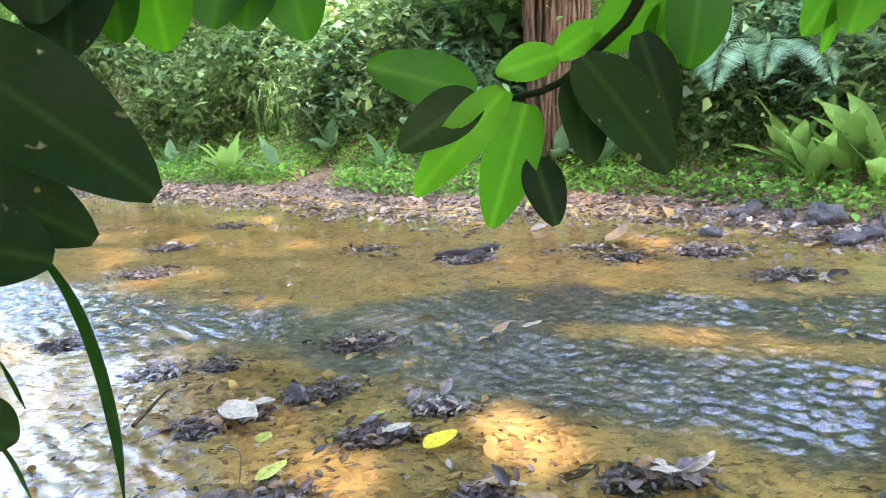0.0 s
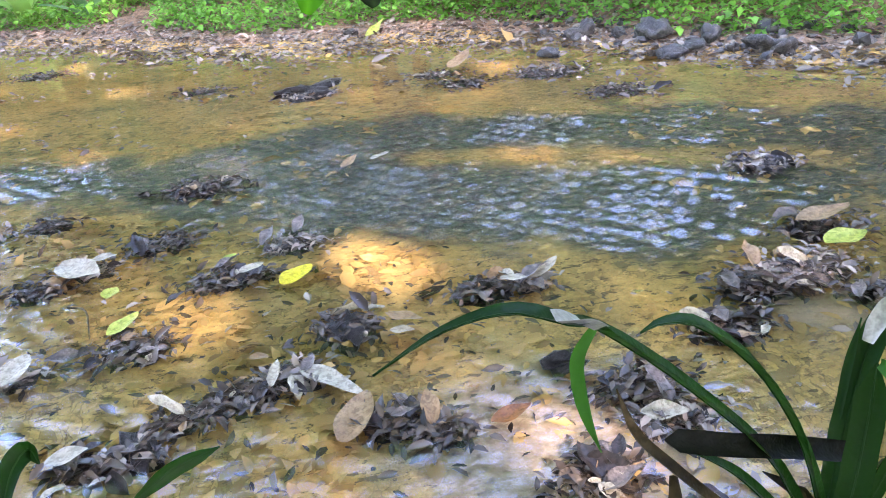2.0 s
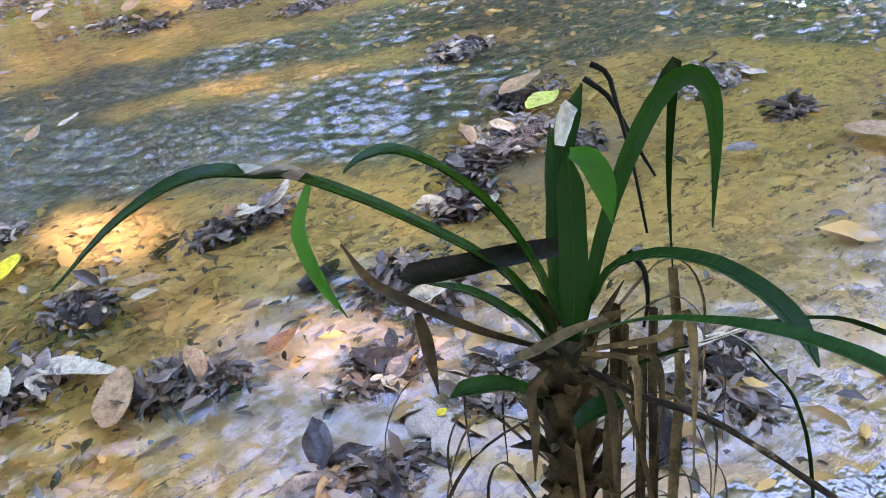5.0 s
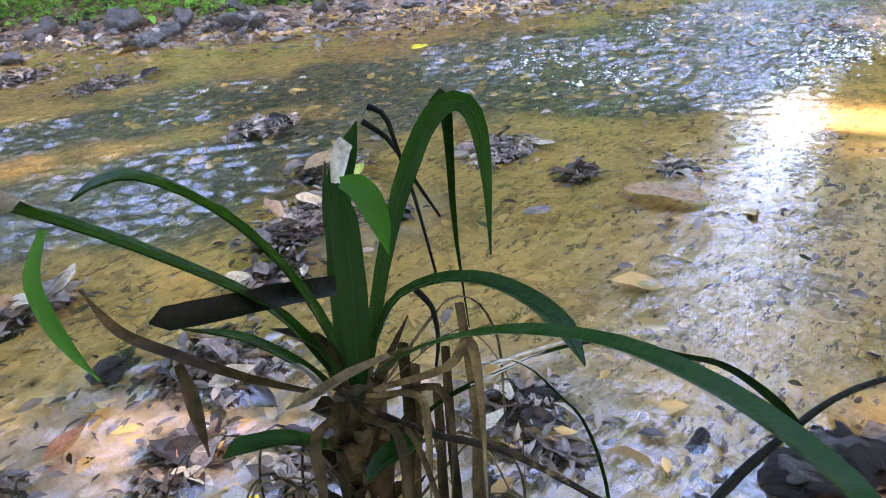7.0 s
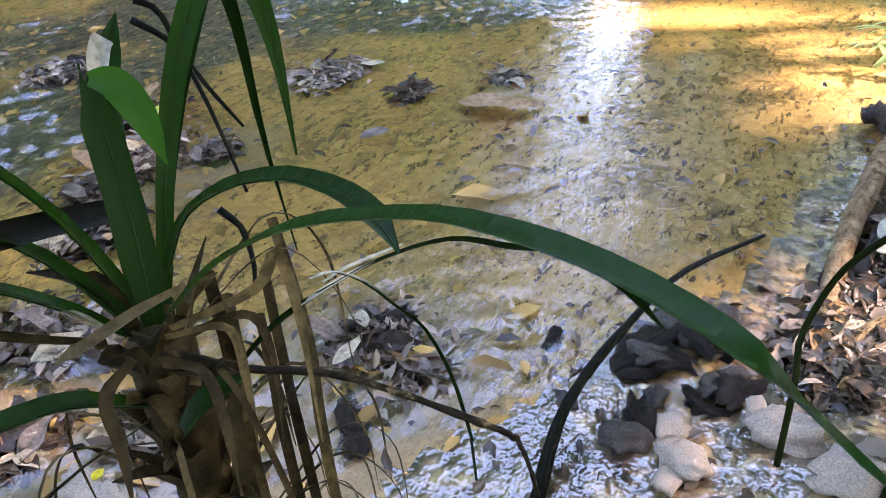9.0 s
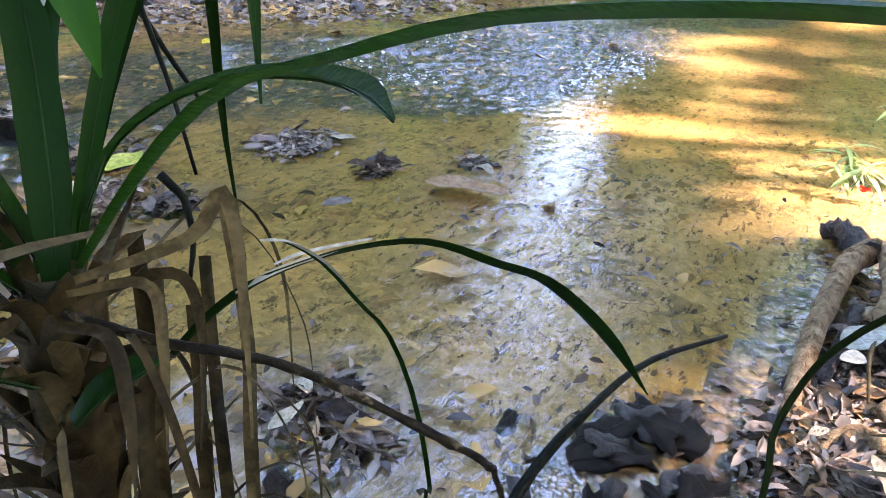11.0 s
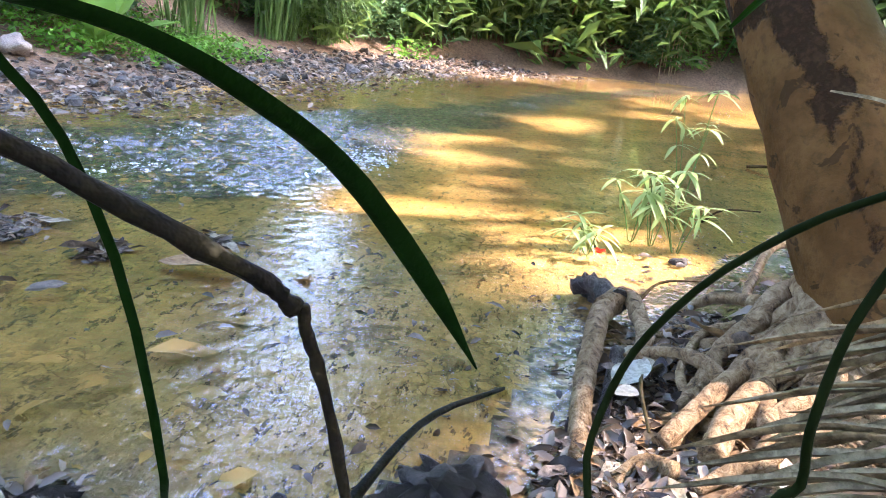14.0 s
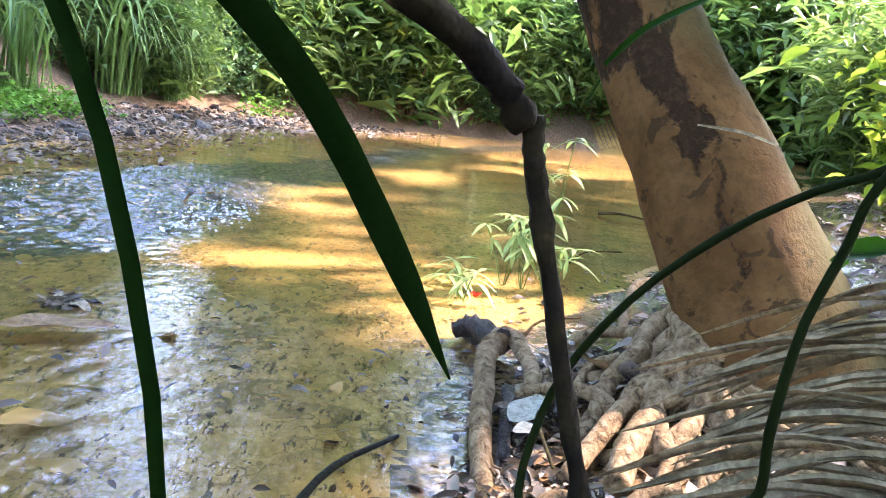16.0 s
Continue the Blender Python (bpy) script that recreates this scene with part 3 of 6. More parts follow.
def ribbon(name, ctrl, width, mat, n=14, face=None, fold=0.18, tip=1.0, base=0.5, wobble=0.0, seed=0, swell=0.3, rib=False):
    """A strap leaf through control points: a folded, tapering strip."""
    rng = np.random.RandomState(seed)
    pts = curve_pts(ctrl, n)
    verts, faces = [], []
    for i, p in enumerate(pts):
        s = i / n
        d = (pts[min(i + 1, n)] - pts[max(i - 1, 0)]).normalized()
        up = Vector(face) if face else Vector((0.0, 0.0, 1.0))
        side = d.cross(up)
        side = side.normalized() if side.length > 0.05 else Vector((1, 0, 0))
        nor = side.cross(d)
        w = 0.5 * width * min(1.0, base + (1 - base) * s / swell) * (1 - max(0.0, (s - (1 - 0.45 * tip)) / (0.45 * tip)) ** 1.6 if tip else 1.0)
        w = max(w, 0.0006) * (1 + wobble * (rng.rand() - 0.5))
        if rib:
            c, a, b = p - nor * w * fold, side * (0.05 * w + 0.0002), nor * 0.0006
            verts += [c - a - b, c - a + b, c + a + b, c + a - b]
            continue
        verts += [p - side * w + nor * w * fold * 2, p - nor * w * fold, p + side * w + nor * w * fold * 2]
    for i in range(n if rib else 0):
        a = 4 * i
        faces += [(a + k, a + (k + 1) % 4, a + 4 + (k + 1) % 4, a + 4 + k) for k in range(4)]
    for i in range(0 if rib else n):
        a = 3 * i
        faces += [(a, a + 1, a + 4, a + 3), (a + 1, a + 2, a + 5, a + 4)]
    return mesh_of(name, verts, faces, mat)


def broad_leaf(name, length, width, mat, droop=0.25, fold=0.12, n=8, wave=0.04, seed=0, full=0.75):
    """An ovate leaf along +y with a sunken midrib and a wavy edge."""
    rng = np.random.RandomState(seed)
    verts, faces = [], []
    ph = rng.rand() * 6
    cols = (-1, -0.55, 0, 0.55, 1)
    for i in range(n + 1):
        s = i / n
        w = 0.5 * width * max(0.03, math.sin(math.pi * min(1, 0.03 + 0.97 * s) ** 0.85)) ** full
        for c in cols:
            z = fold * abs(c) * w * 2 - droop * length * s * s + wave * length * math.sin(9 * s + ph + 2 * c) * abs(c)
            verts.append((c * w, length * s, z))
    for i in range(n):
        for k in range(4):
            a = 5 * i + k
            faces.append((a, a + 1, a + 6, a + 5))
    return mesh_of(name, verts, faces, mat)


def place_all(first, spots, label, category, group):
    """Set a thing and its copies at spots of x, y, z, turn, size."""
    tagged(first, label, category, group)
    for i, (x, y, z, a, s) in enumerate(spots):
        m = Matrix.Translation((x, y, z)) @ Matrix.Rotation(a, 4, "Z") @ Matrix.Scale(s if i == 0 else s / spots[0][4], 4)
        if i == 0:
            first.matrix_basis = m
        else:
            copy_thing(first, m)


rng = np.random.RandomState(11)
kinds = [
    shrub("shrub", 20, 1.0, 0.5, 0.078, 0.5, M["leaf_far"], 2600),
    shrub("shrub", 21, 1.0, 0.5, 0.092, 0.42, M["leaf_blue"], 2100),
    shrub("shrub", 22, 1.0, 0.5, 0.062, 0.65, M["leaf_far"], 3000),
    shrub("shrub", 23, 1.2, 0.45, 0.098, 0.28, M["leaf_far"], 1700),
    shrub("shrub", 24, 1.0, 0.55, 0.12, 0.45, M["leaf_yellow"], 1100),
]
spots = [[] for k in kinds]
for i in range(240):
    x = -9 + 26 * rng.rand()
    d = 1.5 + 4.5 * rng.rand() ** 1.4
    y = far_y(x) + d / 0.85
    if abs(x - (1.306, 8.763)[0]) < 0.55 and d < 2.6:
        continue
    s = (0.35 + 0.42 * d) * (0.75 + 0.5 * rng.rand())
    k = rng.choice(5, p=[0.30, 0.26, 0.24, 0.17, 0.03])
    room = 1.25 + 0.22 * math.hypot(x, y) - gz(x, y)
    spots[k].append((x, y, gz(x, y) - 0.03, rng.rand() * 6.28, max(0.4, min(s, 1.55, room / 1.35))))
for k, sp in zip(kinds, spots):
    place_all(k, sp, "leafy green shrub on the far stream bank", "shrub", "bank shrubs")


# low ground cover along the foot of the bank
def cover_points(rng, n, x0, x1, d0, d1, h):
    x = x0 + (x1 - x0) * rng.rand(n)
    d = d0 + (d1 - d0) * rng.rand(n)
    y = np.interp(x, FAR_X, FAR_Y) + d / 0.85
    keep = wave_noise(x, y, 8, 2.2) > -0.55 + 0.5 * (0.9 - d)
    keep &= (x < 4.2) | (wave_noise(x, y, 9, 1.1) > 0.16)
    x, y = x[keep], y[keep]
    return np.stack([x, y, land_z(x, y) + h * rng.rand(len(x)) ** 1.5], 1)


rng = np.random.RandomState(5)
tagged(new("ground_cover", leaf_cloud("ground_cover", cover_points(rng, 60000, -8, 9, 0.5, 2.4, 0.22), 0.05, 0.6, M["leaf_cover"], rng, 0.5)), "low bright green creeping herbs at the foot of the bank", "ground cover", kind="stuff")
tagged(new("ground_cover", leaf_cloud("ground_cover", cover_points(rng, 14000, 9, 18, 0.7, 2.6, 0.3), 0.08, 0.5, M["leaf_cover"], rng, 0.5)), "low green herbs on the shaded far bank", "ground cover", kind="stuff")


def rosette(name, seed, leaves, length, width, mat):
    rng = np.random.RandomState(seed)
    root = empty(name)
    meshes = [broad_leaf("leaf", length, width, mat, 0.3, 0.15, seed=seed + k) for k in range(3)]
    for k in range(leaves):
        ob = part("leaf", meshes[k % 3], root)
        ob.matrix_basis = Matrix.Rotation(k * 2.4 + rng.rand(), 4, "Z") @ Matrix.Translation((0, 0.01, 0.02)) @ Matrix.Rotation(radians(35 + 45 * rng.rand()), 4, "X") @ Matrix.Scale(0.7 + 0.5 * rng.rand(), 4)
    return root


herb_spots = []
for x, y in ((-3.842, 11.025), (-2.096, 9.825), (-1.413, 9.961), (-0.661, 8.984), (0.437, 8.642), (1.293, 8.490), (-3.548, 11.016), (-0.002, 8.847), (1.651, 8.134)):
    herb_spots.append((x, y, gz(x, y) - 0.01, 0.7 * len(herb_spots), 1.0 + 0.25 * (len(herb_spots) % 3)))
place_all(rosette("broadleaf_herb", 31, 7, 0.42, 0.15, M["leaf_blue"]), herb_spots, "pale green broad-leaved herb at the water's edge", "herb", "bank herbs")
tall_spots = []
for x, y in ((3.027, 6.352), (3.244, 6.247), (3.441, 6.286), (2.983, 6.668), (3.397, 6.040), (6.626, 4.209), (-2.759, 9.989)):
    tall_spots.append((x, y, gz(x, y) - 0.01, 1.1 * len(tall_spots), 1.15 + 0.2 * (len(tall_spots) % 3)))
place_all(rosette("ginger_plant", 37, 9, 0.5, 0.16, M["leaf_bright"]), tall_spots, "upright broad-leaved green plant on the muddy bank", "herb", "tall bank herbs")


def fern(name, seed):
    rng = np.random.RandomState(seed)
    root = empty(name)
    for k in range(7):
        a = k * 0.9 + rng.rand() * 0.4
        L = 0.8 + 0.35 * rng.rand()
        ctrl = [Vector((0, 0, 0)), Vector((math.cos(a) * L * 0.35, math.sin(a) * L * 0.35, 0.5 * L)), Vector((math.cos(a) * L * 0.8, math.sin(a) * L * 0.8, 0.45 * L)), Vector((math.cos(a) * L, math.sin(a) * L, 0.15 * L))]
        pts = curve_pts(ctrl, 52)
        verts, tris = [], []
        for i in range(5, 52):
            d = (pts[min(i + 1, 52)] - pts[i - 1]).normalized()
            side = d.cross(Vector((0, 0, 1))).normalized()
            w = 0.26 * L * math.sin(math.pi * (0.12 + 0.88 * i / 52)) + 0.01
            for sg in (-1, 1):
                b = len(verts)
                tip = pts[i] + side * sg * w + d * w * 0.35 - Vector((0, 0, w * 0.25))
                mid = pts[i] + (tip - pts[i]) * 0.45
                verts += [pts[i], mid + d * 0.011, tip, mid - d * 0.011]
                tris += [(b, b + 1, b + 2, b + 3)]
        frond = part("frond", mesh_of("frond", verts, tris, M["leaf_blue"]), root)
        part("rachis", tube("rachis", pts, [0.006 * (1 - i / 60) for i in range(53)], M["stalk"], 4), frond)
    return root


fern_spots = [(*(2.896, 7.306), 0.4, 1.1), (*(2.910, 7.917), 2.0, 1.1), (*(3.196, 7.171), 3.0, 0.9)]
place_all(fern("fern", 3), [(x, y, gz(x, y) + 0.25, a, s) for x, y, a, s in fern_spots], "pale green feathery fern on the far bank", "fern", "ferns")


def grass_tuft(name, seed, blades, length, mat):
    rng = np.random.RandomState(seed)
    root = empty(name)
    vs, fs = [], []
    for k in range(blades):
        a = rng.rand() * 6.28
        L = length * (0.6 + 0.5 * rng.rand())
        r = L * (0.25 + 0.5 * rng.rand())
        b = Vector((0.08 * rng.normal(), 0.08 * rng.normal(), 0))
        e = Vector((math.cos(a), math.sin(a), 0))
        ctrl = [b, b + e * r * 0.3 + Vector((0, 0, 0.6 * L)), b + e * r * 0.8 + Vector((0, 0, 0.72 * L)), b + e * r * 1.25 + Vector((0, 0, 0.38 * L))]
        me = ribbon("b", ctrl, 0.022, mat, 7, fold=0.1)
        o = len(vs)
        vs += [v.co.copy() for v in me.vertices]
        fs += [tuple(o + i for i in p.vertices) for p in me.polygons]
        bpy.data.meshes.remove(me)
    part("foliage", mesh_of("foliage", vs, fs, mat), root)
    return root


grass_spots = []
for x, y in ((10.611, 3.336), (10.100, 3.676), (7.941, 4.012), (10.879, 3.300), (10.487, 3.644), (14.151, 1.868), (14.300, 1.785), (-5.847, 13.419), (-7.292, 13.814), (-2.391, 11.048), (14.582, 1.453), (9.855, 3.784), (16.007, -0.139), (16.760, -1.872), (11.800, 3.573), (13.622, 2.701), (14.954, 0.990), (15.905, -0.353), (16.508, -1.593), (17.109, -2.937), (15.234, 0.770)):
    grass_spots.append((x, y, gz(x, y), 0.8 * len(grass_spots), 0.95 + 0.3 * (len(grass_spots) % 3)))
place_all(grass_tuft("grass_clump", 9, 60, 1.0, M["grass"]), grass_spots, "arching clump of long green grass on the bank", "grass", "grass clumps")

# straw-coloured dead stems standing among the green
for (sx, sy), count, tall in (((-7.631, 20.891), 46, 1.0), ((16.9, -1.9), 80, 1.3), ((-4.9, 12.2), 60, 0.9)):
    straw = empty("dry_grass", (sx, sy, gz(sx, sy)))
    rng = np.random.RandomState(14)
    for k in range(count):
        x, y = -0.9 + 2.8 * rng.rand(), -0.6 + 1.2 * rng.rand()
        z = gz(sx + x, sy + y) - straw.location.z
        part("stem", tube("stem", curve_pts([(x, y, z - 0.03), (x + 0.1 * rng.normal(), y, z + 0.6 * tall), (x + 0.25 * rng.normal(), y - 0.1, z + (1.0 + 0.5 * rng.rand()) * tall)], 5), [0.010, 0.010, 0.009, 0.008, 0.006, 0.003], M["straw"], 5), straw)
    tagged(straw, "dry straw-coloured stems standing on the far bank", "dead grass", "dry grass stands")


# ---- trees ----
# where flecks of sun reach the ground: x, y, radius
NEAR_GAPS = [(0.36, 2.52, 0.17), (1.04, 3.44, 0.07), (0.75, 3.44, 0.05), (1.35, 3.4, 0.05), (0.43, 1.22, 0.1), (2.9, 1.2, 0.35), (2.35, 0.3, 0.22), (1.36, 0.34, 0.14), (1.55, -0.2, 0.16), (1.45, 0.05, 0.25), (2.8, -0.03, 0.35), (2.56, 0.14, 0.3), (1.3, 0.25, 0.22)]
FAR_GAPS = [(3.2, 0.75, 0.3), (3.1, 0.4, 0.3), (5.3, 0.95, 0.55), (4.6, 0.75, 0.45), (3.8, 0.5, 0.4), (3.3, 0.2, 0.4), (5.2, 0.05, 0.4), (9.5, -1.2, 0.8), (8.3, -1.7, 0.8), (10.9, -0.7, 0.8), (4.9, 1.25, 0.35), (6.5, 0.2, 0.5), (7.5, -0.6, 0.5), (3.4, 0.9, 0.25), (4.2, -0.2, 0.3), (14, 1.5, 0.8), (15.5, -1.5, 0.9), (17, -4, 1.0)]


OPEN_GAPS = [(0.36, 2.50, 0.09), (1.04, 3.45, 0.07), (0.45, 1.24, 0.08), (1.38, 0.36, 0.08), (1.44, 0.08, 0.21), (1.56, -0.06, 0.14), (1.32, 0.20, 0.14), (2.30, 0.0, 0.12), (2.62, 0.02, 0.22), (2.95, -0.15, 0.28)]


def let_sun_in(p, room):
    """Which of the leaves at p leave the sunny spots of the stream free."""
    gx, gy = p[:, 0] - p[:, 2] * SUN_WAY.x / SUN_WAY.z, p[:, 1] - p[:, 2] * SUN_WAY.y / SUN_WAY.z
    keep = np.ones(len(p), bool)
    luck = 0.35 + 1.0 * np.random.RandomState(len(p)).rand(len(p))
    for x, y, r in NEAR_GAPS + FAR_GAPS:
        keep &= (gx - x) ** 2 + (gy - y) ** 2 > (0.92 * r * luck + room) ** 2
    for x, y, r in OPEN_GAPS:
        keep &= (gx - x) ** 2 + (gy - y) ** 2 > (r + room) ** 2
    return keep


def tree(name, seed, height, girth, crown_r, leaves, leaf=0.16, hang=False, lean=(0, 0), low=0.45, stand=None):
    rng = np.random.RandomState(seed)
    root = empty(name)
    pts = curve_pts([(0, 0, -0.3), (0.1 * lean[0], 0.1 * lean[1], 0.25 * height), (0.5 * lean[0], 0.5 * lean[1], 0.6 * height), (lean[0], lean[1], height)], 16)
    part("trunk", tube("trunk", pts, [girth * (1.35 - 0.35 * min(1, i / 3)) * (1 - 0.75 * (i / 16) ** 1.2) for i in range(17)], M["bark"], 14, 0.18, seed), root)
    cs = []
    for k in range(9):
        a, u = rng.rand() * 6.28, low + (0.95 - low) * (k + rng.rand()) / 9
        b = pts[int(u * 16)]
        e = b + Vector((math.cos(a) * crown_r * (0.5 + 0.5 * rng.rand()), math.sin(a) * crown_r * (0.5 + 0.5 * rng.rand()), 0.25 * crown_r + crown_r * 0.5 * rng.rand()))
        lp = curve_pts([b, b.lerp(e, 0.5) + Vector((0, 0, 0.3)), e], 6)
        part("limb", tube("limb", lp, [girth * 0.3 * (1 - 0.8 * i / 6) for i in range(7)], M["bark"], 6), root)
        cs += lp[3:]
    cs = np.array([tuple(c) for c in cs])
    p = cs[rng.randint(0, len(cs), leaves)] + rng.normal(0, 1, (leaves, 3)) * np.array([0.42, 0.42, 0.3]) * crown_r * 0.62
    if stand:
        p = p[let_sun_in(p + np.array(stand), leaf * 0.5)]
    part("crown", leaf_cloud("crown", p, leaf, 0.5, M["crown"], rng, 0.3), root)
    if hang:
        for k in range(34):
            a = 3.4 + 2.6 * rng.rand()
            r = girth * (1.05 + 0.25 * rng.rand())
            x, y = r * math.cos(a), r * math.sin(a)
            top = 2.2 + 1.6 * rng.rand()
            part("aerial_root", tube("aerial_root", curve_pts([(x, y, top), (x + 0.05 * rng.normal(), y - 0.02, top * 0.5), (x * 1.15 + 0.06 * rng.normal(), y * 1.1, -0.1)], 6), [0.022 * (0.6 + 0.6 * rng.rand())] * 7, M["bark"], 5), root)
    return root


x, y = (1.306, 8.763)
banyan = tree("banyan_tree", 2, 3.8, 0.26, 1.2, 3000, hang=True)
banyan.location = (x, y, gz(x, y) - 0.05)
tagged(banyan, "brown fibrous trunk wrapped in hanging aerial roots", "tree")
rng = np.random.RandomState(40)
wood = tree("forest_tree", 6, 11, 0.2, 2.7, 4500, 0.25, low=0.2)
slim = tree("slim_forest_tree", 8, 12, 0.16, 1.15, 4200, 0.22, low=0.12)
airy = tree("slim_forest_tree", 9, 12, 0.07, 1.2, 1500, 0.20, low=0.15)
# a wall of trees round the far bank, with a slot of open sky over the bend and a wide gap upstream
SKY_SLOT = 73.0
spots, slim_spots = [], []
for row, (near, far) in enumerate(((12.5, 15.5), (17.5, 21.0))):
    for k in range(26):
        b = -24 + 5.6 * k + 2.8 * row + rng.normal(0, 0.6)
        d = near + (far - near) * rng.rand()
        size = (math.tan(radians(34 + 8 * rng.rand() - (8 if b > 92 else 0))) * d + 0.8) / 12.6
        if b > 80:
            d += 8.0
            size *= 1.1
        if abs(b - SKY_SLOT) < 2.4 + math.degrees(math.atan2(3.1 * size, d)):
            continue
        x, y = 0.3 + d * math.sin(radians(b)), 0.5 + d * math.cos(radians(b))
        if abs(x - 1.306) < 1.2 and y < 10.5:
            continue
        spots.append((x, y, gz(x, y) - 0.1, rng.rand() * 6.28, size))
for side in (-1, 1):
    for d, more in ((14.5, 0.0), (17, 0.6), (16, 5.0), (20, 4.0), (21, 0.4), (15, 8.5), (19, 8.0)):
        size = (math.tan(radians(38)) * d + 0.8) / 12.8
        b = SKY_SLOT + side * (1.2 + more + math.degrees(math.atan2(1.35 * size, d)))
        x, y = 0.3 + d * math.sin(radians(b)), 0.5 + d * math.cos(radians(b))
        slim_spots.append((x, y, gz(x, y) - 0.1, rng.rand() * 6.28, size))
for b, d, size in ((-32, 17, 0.55), (-37, 19, 0.6), (-29, 20, 0.65), (-42, 16, 0.6), (-35, 15, 0.45), (-47, 18, 0.6), (-54, 18, 0.7), (-64, 17, 0.8)):
    x, y = 0.3 + d * math.sin(radians(b)), 0.5 + d * math.cos(radians(b))
    spots.append((x, y, gz(x, y) - 0.1, rng.rand() * 6.28, size))
# more trees, unseen behind the camera, added to cut the sky's fill light
for row, d0 in enumerate((13.5, 18.0)):
    for k in range(30):
        b = 112 + 6.6 * k + 3.3 * row
        if b < 142:
            continue
        d = d0 + 2.5 * rng.rand()
        x, y = 0.3 + d * math.sin(radians(b)), 0.5 + d * math.cos(radians(b))
        spots.append((x, y, gz(x, y) - 0.1, rng.rand() * 6.28, (math.tan(radians(23 + 5 * rng.rand())) * d + 0.6) / 12.6))
place_all(wood, spots, "tall forest tree with a dense green crown", "tree", "forest trees")
place_all(slim, slim_spots, "slim tall forest tree beside a gap of sky", "tree", "forest trees")
# sparse tree added inside the slot to dim the sky mirrored in the water
x, y = 0.3 + 19 * math.sin(radians(SKY_SLOT)), 0.5 + 19 * math.cos(radians(SKY_SLOT))
place_all(airy, [(x, y, gz(x, y) - 0.1, 0.7, 1.25)], "slender thin-crowned tree added to dim the sky slot", "tree", "forest trees")
low = [[] for k in range(2)]
for i in range(110):
    x = 10.5 + 11 * rng.rand()
    y = far_y(x) + 1.2 + 4 * rng.rand() if i % 3 else near_y(x) - 0.5 - 4 * rng.rand()
    low[i % 2].append((x, y, gz(x, y) - 0.05, rng.rand() * 6.28, (1.0 + (0.13 if 68 < math.degrees(math.atan2(x - 1.0, y - 0.7)) < 78 else 0.22) * math.hypot(x, y) - gz(x, y)) / 1.7 * (0.75 + 0.3 * rng.rand())))
place_all(shrub("thicket_shrub", 51, 1.2, 0.6, 0.17, 0.17, M["grass"], 2200, 9), low[0], "hazy light green thicket where the stream bends away", "shrub", "thicket")
place_all(shrub("thicket_shrub", 52, 1.2, 0.6, 0.15, 0.3, M["leaf_far"], 1700, 8), low[1], "green thicket beyond the bend of the stream", "shrub", "thicket")

# unseen trees added over the camera's bank: crowns shade the stream, let flecks of sun through
def shade_tree(name, seed, at, height, crown, leaves, leaf):
    """A tall tree whose wide crown spreads over crown = (x0, x1, y0, y1)."""
    rng = np.random.RandomState(seed)
    root = empty(name, at)
    top = Vector((0.15 * (0.5 * (crown[0] + crown[1]) - at[0]), 0.15 * (0.5 * (crown[2] + crown[3]) - at[1]), height * 0.8))
    pts = curve_pts([(0, 0, -0.4), (0.1, 0, 0.3 * height), top], 12)
    part("trunk", tube("trunk", pts, [0.26 * (1 - 0.6 * i / 12) for i in range(13)], M["bark"], 10, 0.15, seed), root)
    n_l = 40
    ends = []
    for k in range(n_l):
        e = Vector((crown[0] + (crown[1] - crown[0]) * rng.rand() - at[0], crown[2] + (crown[3] - crown[2]) * rng.rand() - at[1], height * (0.85 + 0.25 * rng.rand())))
        lp = curve_pts([pts[9], pts[9].lerp(e, 0.5) + Vector((0, 0, 0.6)), e], 7)
        if not let_sun_in(np.array([tuple(q + Vector(at)) for q in curve_pts(lp, 30)]), 0.06).all():
            continue
        part("limb", tube("limb", lp, [0.08 * (1 - 0.8 * i / 7) for i in range(8)], M["bark"], 6), root)
        ends += lp[2:]
    p = np.stack([crown[0] + (crown[1] - crown[0]) * rng.rand(leaves), crown[2] + (crown[3] - crown[2]) * rng.rand(leaves), height * (0.82 + 0.33 * rng.rand(leaves))], 1)
    keep = let_sun_in(p, leaf * 0.35)
    p = p[keep] - np.array([at[0], at[1], at[2]])
    part("crown", leaf_cloud("crown", p, leaf, 0.6, M["crown"], rng, 0.6), root)
    return root


for k, (at, crown) in enumerate((((-2.5, -7.5), (-12, 2.0, -13, 2.0)), ((1.6, -10.5), (2.0, 6.0, -13, 2.2)), ((10.0, -8.5), (6.0, 13.5, -9.8, 1.2)), ((18.0, -10.0), (13.5, 21, -12, 1.2)), ((-9.0, -1.5), (-13, 0.3, 2.0, 8.0)))):
    t = shade_tree("shade_tree", 60 + k, (at[0], at[1], gz(*at) - 0.1), 9.0, crown, (24000, 8500, 13000, 1500, 9500)[k], 0.3)
    tagged(t, "unseen tall leafy tree added to shade the stream", "tree", "overhanging trees")


# ---- near bank: the strap-leaved plant ----
CAMWARD = (-0.72, -0.66, 0.2)
plant = empty("strap_leaf_plant", (0.33, 0.63, gz(0.33, 0.63)))
tagged(plant, "dark green strap-leaved plant with withered lower leaves", "plant")


